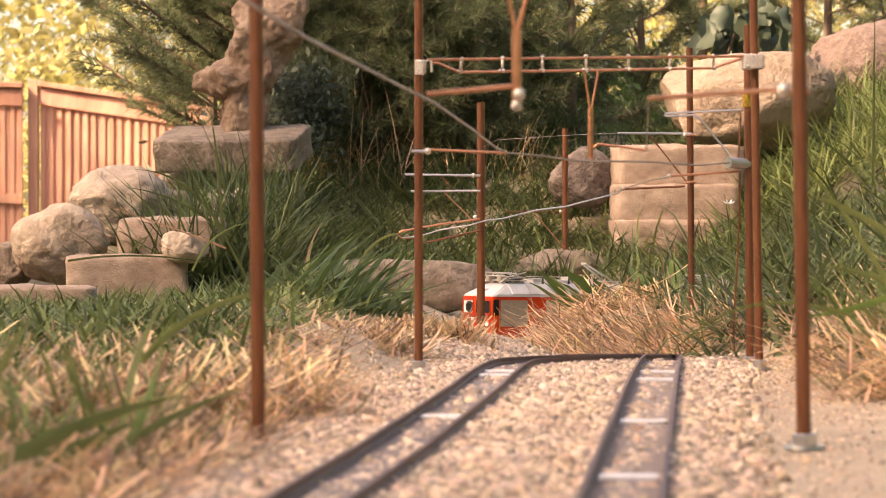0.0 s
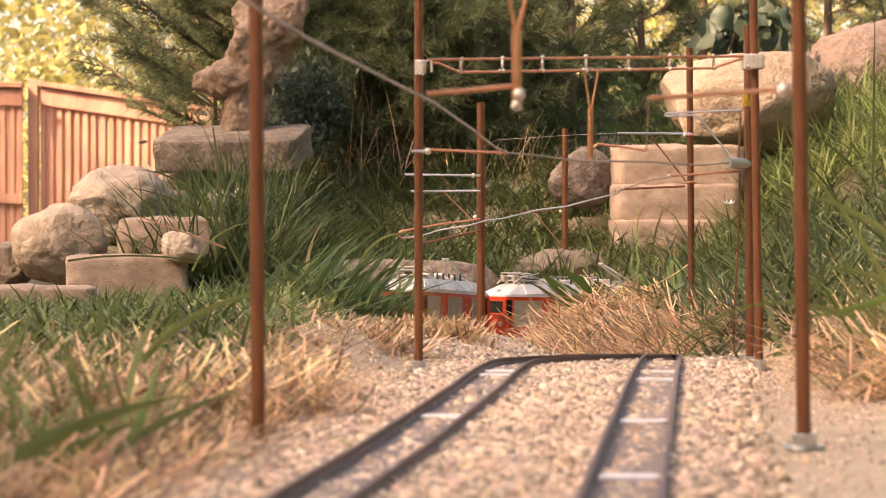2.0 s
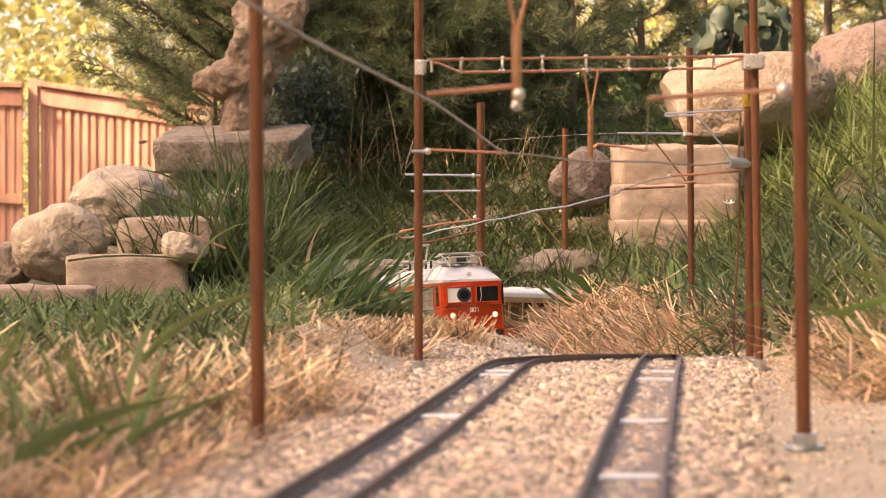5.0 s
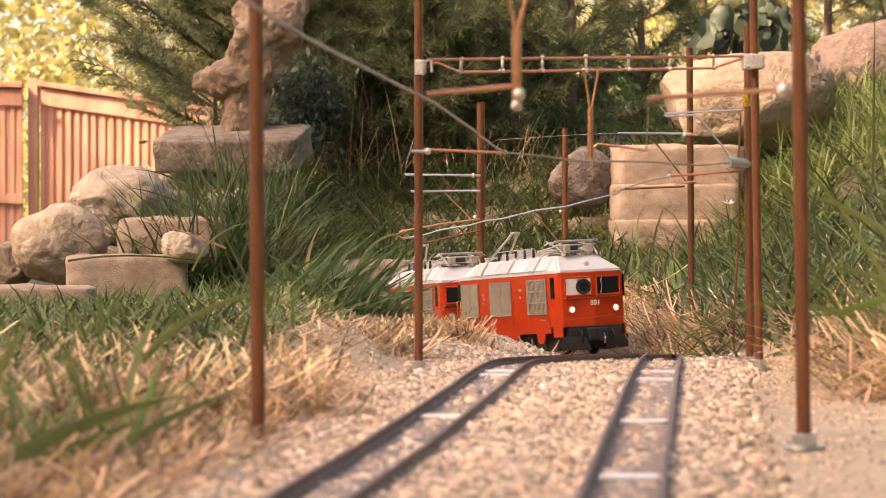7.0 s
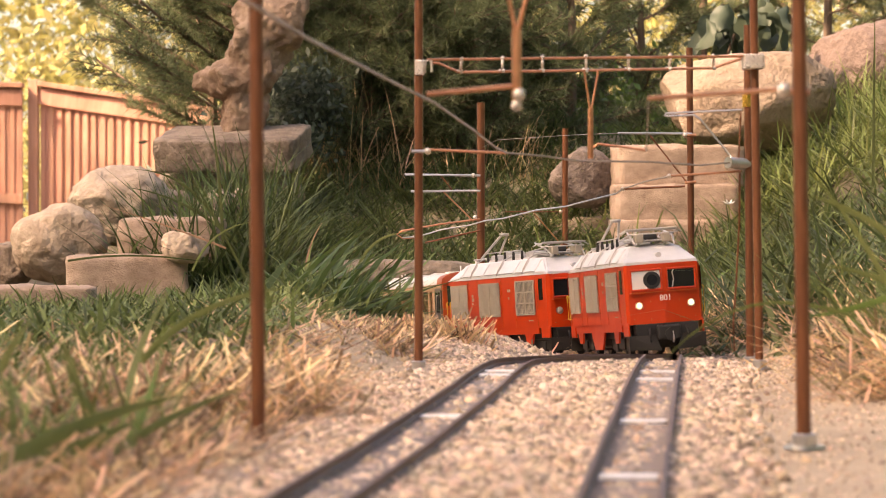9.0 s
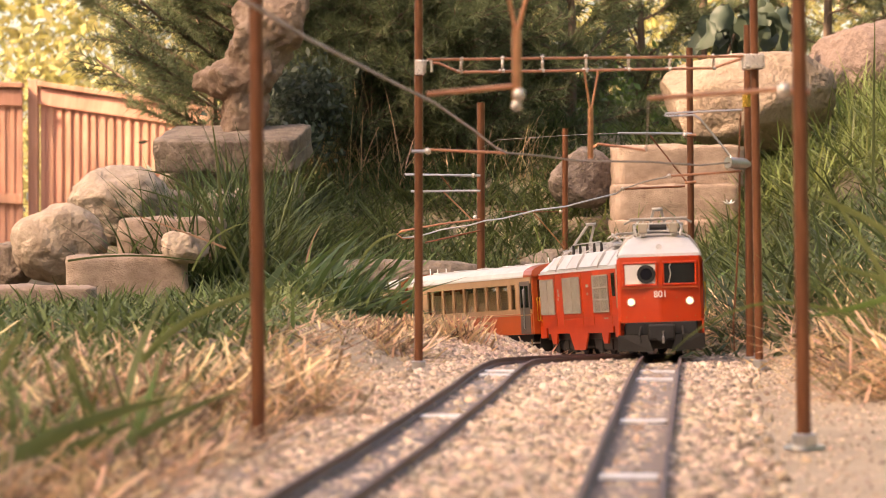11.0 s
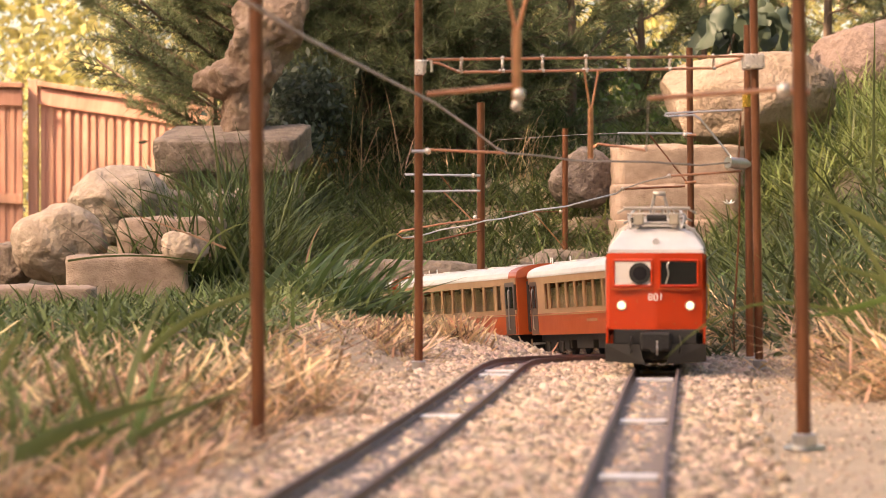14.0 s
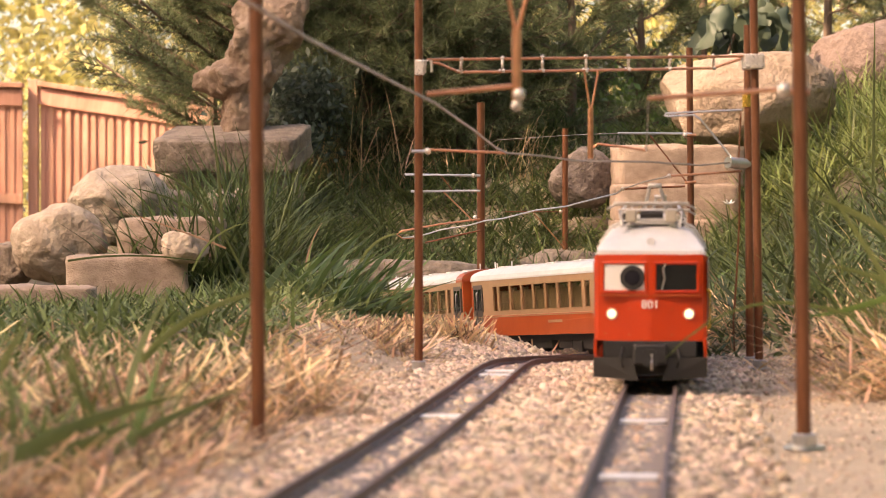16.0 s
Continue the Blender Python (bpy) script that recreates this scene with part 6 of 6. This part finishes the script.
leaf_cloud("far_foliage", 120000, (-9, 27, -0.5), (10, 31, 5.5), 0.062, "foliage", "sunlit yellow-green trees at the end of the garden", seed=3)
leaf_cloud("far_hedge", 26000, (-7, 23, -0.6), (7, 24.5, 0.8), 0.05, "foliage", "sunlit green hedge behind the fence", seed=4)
leaf_cloud("undergrowth", 9000, (-0.2, 9.4, 0.25), (1.1, 10.4, 0.62), 0.018, "leaf", "leafy green undergrowth between the pines", seed=5, spread=0.06)
leaf_cloud("dark_undergrowth", 16000, (-0.70, 10.8, 0.1), (1.3, 11.6, 0.55), 0.03, "shrub", "dark shrubs behind the pines", seed=6, spread=0.12)
# added dark leaves in place of the deep shade under the tufa overhang
leaf_cloud("dark_undergrowth", 2600, (-0.47, 8.16, 0.37), (-0.33, 8.40, 0.56), 0.014, "shrub", "dark leaves standing in for shade in the hollow beside the tufa rock", seed=27, spread=0.03)
for k in range(22):
    x, y, z = random.uniform(0.79, 1.08), 9.2 + random.uniform(-0.2, 0.2), random.uniform(0.70, 0.81)
    if k == 0:
        shrub = thing("shrub", x, 9.2, gz(x, 9.2), 0, "shrub with large dull grey-green leaves", "shrub")
        part("stem", tube([(0, 0, -0.02), (0.02, 0, 0.2), (0.05, 0, z - gz(x, 9.2))], 0.006, 6), M["bark"], shrub)
        x0s, z0s = x, gz(x, 9.2)
    bm = bmesh.new()
    bmesh.ops.create_grid(bm, x_segments=4, y_segments=6, size=0.5)
    for vv in bm.verts:
        u, w = vv.co.x * 2, vv.co.y * 2
        hw = math.sqrt(max(0, 1 - w * w)) * 0.5
        vv.co = Vector((u * hw * 0.078, w * 0.05, 0.022 * u * u - 0.016 * w * w + 0.006 * math.sin(5 * w + 3 * u + k)))
    ob = part("leaf", bm, M["shrub"], shrub, smooth=True)
    ob.matrix_basis = pose(x - x0s, y - 9.2, z - z0s, random.uniform(40, 120), random.uniform(-30, 30), random.uniform(0, 360))


# out of view, added so that its shadow falls across the fence's left part
leaf_cloud("garden_hedge", 6000, (-5.8, 16.4, 0), (-4.5, 17.1, 2.8), 0.06, "leaf", "unseen leaf mass added to shade the fence", seed=25, spread=0.14)
# unseen tree rows, added to hold back sky light from near the horizon
leaf_cloud("garden_trees", 12000, (-13, -10, 0), (12, -8, 7.5), 0.24, "leaf", "unseen green trees added behind the viewpoint to block low sky", seed=21, spread=0.6)
leaf_cloud("garden_trees", 12000, (7.5, -8, 0), (9.5, 16, 6.5), 0.24, "leaf", "unseen green trees added beside the railway to block low sky", seed=22, spread=0.6)
leaf_cloud("garden_trees", 9000, (-11, -8, 0), (-9, 9, 5.0), 0.24, "leaf", "unseen green trees added along the left side to block low sky", seed=23, spread=0.6)


# ---- unseen tall tree, added behind the camera to shade the railway ----
def shade_tree():
    c = Vector((0.2, 4.2, 0)) + sun_dir * 19
    v = thing("shade_tree", c.x, c.y, 0, 0, "unseen tall broad-leaved tree added to shade the garden railway", "tree")
    bm = bmesh.new()
    add_rod(bm, (0, 0, -0.2), (0.2, 0, c.z - 2), 0.32, 12, 0.2)
    for k in range(9):
        a = k * 2.4
        add_tube(bm, [(0.15, 0, c.z - 4 + 0.3 * k), (1.6 * math.cos(a), 1.6 * math.sin(a), c.z - 2 + 0.35 * k), (3.6 * math.cos(a), 3.6 * math.sin(a), c.z - 1 + 0.3 * k)], 0.08, 6)
    part("trunk", bm, M["bark"], v, "grey-brown trunk with spreading limbs")
    r = np.random.RandomState(12)
    n, per = 215, 60
    g = r.normal(0, 1, (n, 3))
    g /= np.linalg.norm(g, axis=1)[:, None]
    g = g * (r.rand(n, 1) ** 0.4) * np.array([5.0, 5.0, 4.2])
    # extra leaf clumps, set on the sun's way to shade the tufa rock
    tufa_shade = np.array([-0.75, 3.8, 0.35]) + r.normal(0, 0.20, (11, 3))
    g = np.concatenate([g, tufa_shade])
    n = len(g)
    p = (g[:, None] + r.normal(0, 0.42, (n, per, 3))).reshape(-1, 3) + np.array([0, 0, c.z])
    m = len(p)
    a = r.normal(0, 1, (m, 3)); a /= np.linalg.norm(a, axis=1)[:, None]
    b = np.cross(a, r.normal(0, 1, (m, 3))); b /= np.linalg.norm(b, axis=1)[:, None]
    s = r.uniform(0.07, 0.14, (m, 1))
    V = np.stack([p - a * s, p + b * s * 0.5, p + a * s, p - b * s * 0.5], 1).reshape(-1, 3)
    ob = new("crown", soup("crown", V, np.arange(4 * m).reshape(-1, 4), M["leaf"]))
    ob.parent = v
    tagged(ob, "dense green leafy crown")


shade_tree()


# ---- ballast ----
def stones(name, x, y, z, s, material, label):
    """Small angular stones: a twisted eight-cornered solid each."""
    n = len(x)
    base = np.array([[-1, -1, -1], [1, -1, -1], [1, 1, -1], [-1, 1, -1], [-1, -1, 1], [1, -1, 1], [1, 1, 1], [-1, 1, 1]], float) * 0.5
    P = base[None] * RNG.uniform(0.6, 1.35, (n, 1, 3)) + RNG.uniform(-0.17, 0.17, (n, 8, 3))
    A = RNG.normal(0, 1, (n, 4)); A /= np.linalg.norm(A, axis=1)[:, None]
    w, i, j, k = A.T
    R = np.stack([1 - 2 * (j * j + k * k), 2 * (i * j - k * w), 2 * (i * k + j * w), 2 * (i * j + k * w), 1 - 2 * (i * i + k * k), 2 * (j * k - i * w),
                  2 * (i * k - j * w), 2 * (j * k + i * w), 1 - 2 * (i * i + j * j)], 1).reshape(n, 3, 3)
    P = np.einsum("nij,nkj->nki", R, P) * s[:, None, None]
    P = P + np.stack([x, y, z], 1)[:, None, :]
    f = np.array([[0, 3, 2, 1], [4, 5, 6, 7], [0, 1, 5, 4], [1, 2, 6, 5], [2, 3, 7, 6], [3, 0, 4, 7]])
    F = (np.arange(n) * 8)[:, None, None] + f[None]
    return tagged(new(name, soup(name, P.reshape(-1, 3), F.reshape(-1, 4), M[material])), label, "gravel", kind="stuff")


def crest(x, y):
    """The bare sandy bank beside the siding."""
    return ((x + 0.115) / 0.085) ** 2 + ((y - 3.42) / 0.34) ** 2 < 1


def bed(x, y):
    return ~crest(x, y) & (x > edge_x(y) - 0.03) & (x < np.interp(y, [1.6, 2.4, 3.0, 3.6, 4.2, 5.0], [0.165, 0.22, 0.285, 0.35, 0.41, 0.37]) + 0.02 * RNG.randn(len(x))) & (x < 0.18 * y) & (x > -0.18 * y)


x, y = scatter(130000, -0.32, 0.46, 1.62, 4.55, bed)
d, zz = nearest_line(x, y)
s = RNG.uniform(0.0024, 0.0066, len(x)) * (1 + 0.4 * (RNG.rand(len(x)) > 0.93))
low = np.where(np.abs(d - 0.024) < 0.006, -0.004, np.where(d < 0.021, -0.0018, 0.0))
keep = ~((np.abs(d - 0.024) < 0.0045)) & ~((d < 0.02) & (RNG.rand(len(x)) < 0.30))
x, y, s, low = x[keep], y[keep], s[keep], low[keep]
stones("ballast", x, y, ground_z(x, y) + s * 0.2 + low, s, "gravel", "tan and buff crushed stone ballast")
x, y = scatter(13000, -0.22, 0.55, 1.7, 4.0, lambda x, y: ~bed(x, y) & ((x > 0.16) | crest(x, y)))
s = RNG.uniform(0.0007, 0.0026, len(x)) * np.where(crest(x, y), 1.7, 1.0)
stones("grit", x, y, ground_z(x, y) + s * 0.2, s, "gravel", "fine grit scattered over bare sand")


# ---- what moves ----
# seconds, and how far the train's front still has to go
RUN = [(0, 3.42), (1, 3.19), (2, 2.98), (3, 2.72), (4.2, 2.39), (5.2, 2.14), (6.3, 1.89), (7, 1.705), (8, 1.482), (9, 1.265), (10.2, 1.045), (11.5, 0.81), (12.5, 0.61), (14.5, 0.29), (16, 0.0)]


def front_at(t):
    return float(np.interp(t, [r[0] for r in RUN], [r[1] for r in RUN]))


def vehicle_pose(s_front, inset, length):
    a, b = on_line(s_front + inset * TS), on_line(s_front + (length - inset) * TS)
    yv = (b - a).normalized()
    xv = yv.cross(Vector((0, 0, 1))).normalized()
    zv = xv.cross(yv)
    c = radians(float(np.interp(s_front + length * TS / 2, [0.7, 1.03, 1.5, 1.75, 2.0, 2.6, 3.4], [0, 1.5, 4.0, 2.6, 2.2, 1.5, 0])))   # the curve is canted
    xv, zv = xv * math.cos(c) + zv * math.sin(c), zv * math.cos(c) - xv * math.sin(c)
    o = a - yv * inset * TS + zv * RAIL_TOP
    return Matrix(((xv.x, yv.x, zv.x, o.x), (xv.y, yv.y, zv.y, o.y), (xv.z, yv.z, zv.z, o.z), (0, 0, 0, 1)))


def motions():
    ts = [i * 0.25 for i in range(65)]
    kern = (0.25, 0.5, 0.25)
    for v, start, length, inset in TRAIN:
        rows = []
        for t in ts:
            s = sum(w * front_at(min(16, max(0, t + d))) for w, d in zip(kern, (-0.25, 0, 0.25)))
            if t in (0, 16):
                s = front_at(t)
            rows.append((t, vehicle_pose(s + start * TS, inset, length)))
        walk(v, rows)


motions()
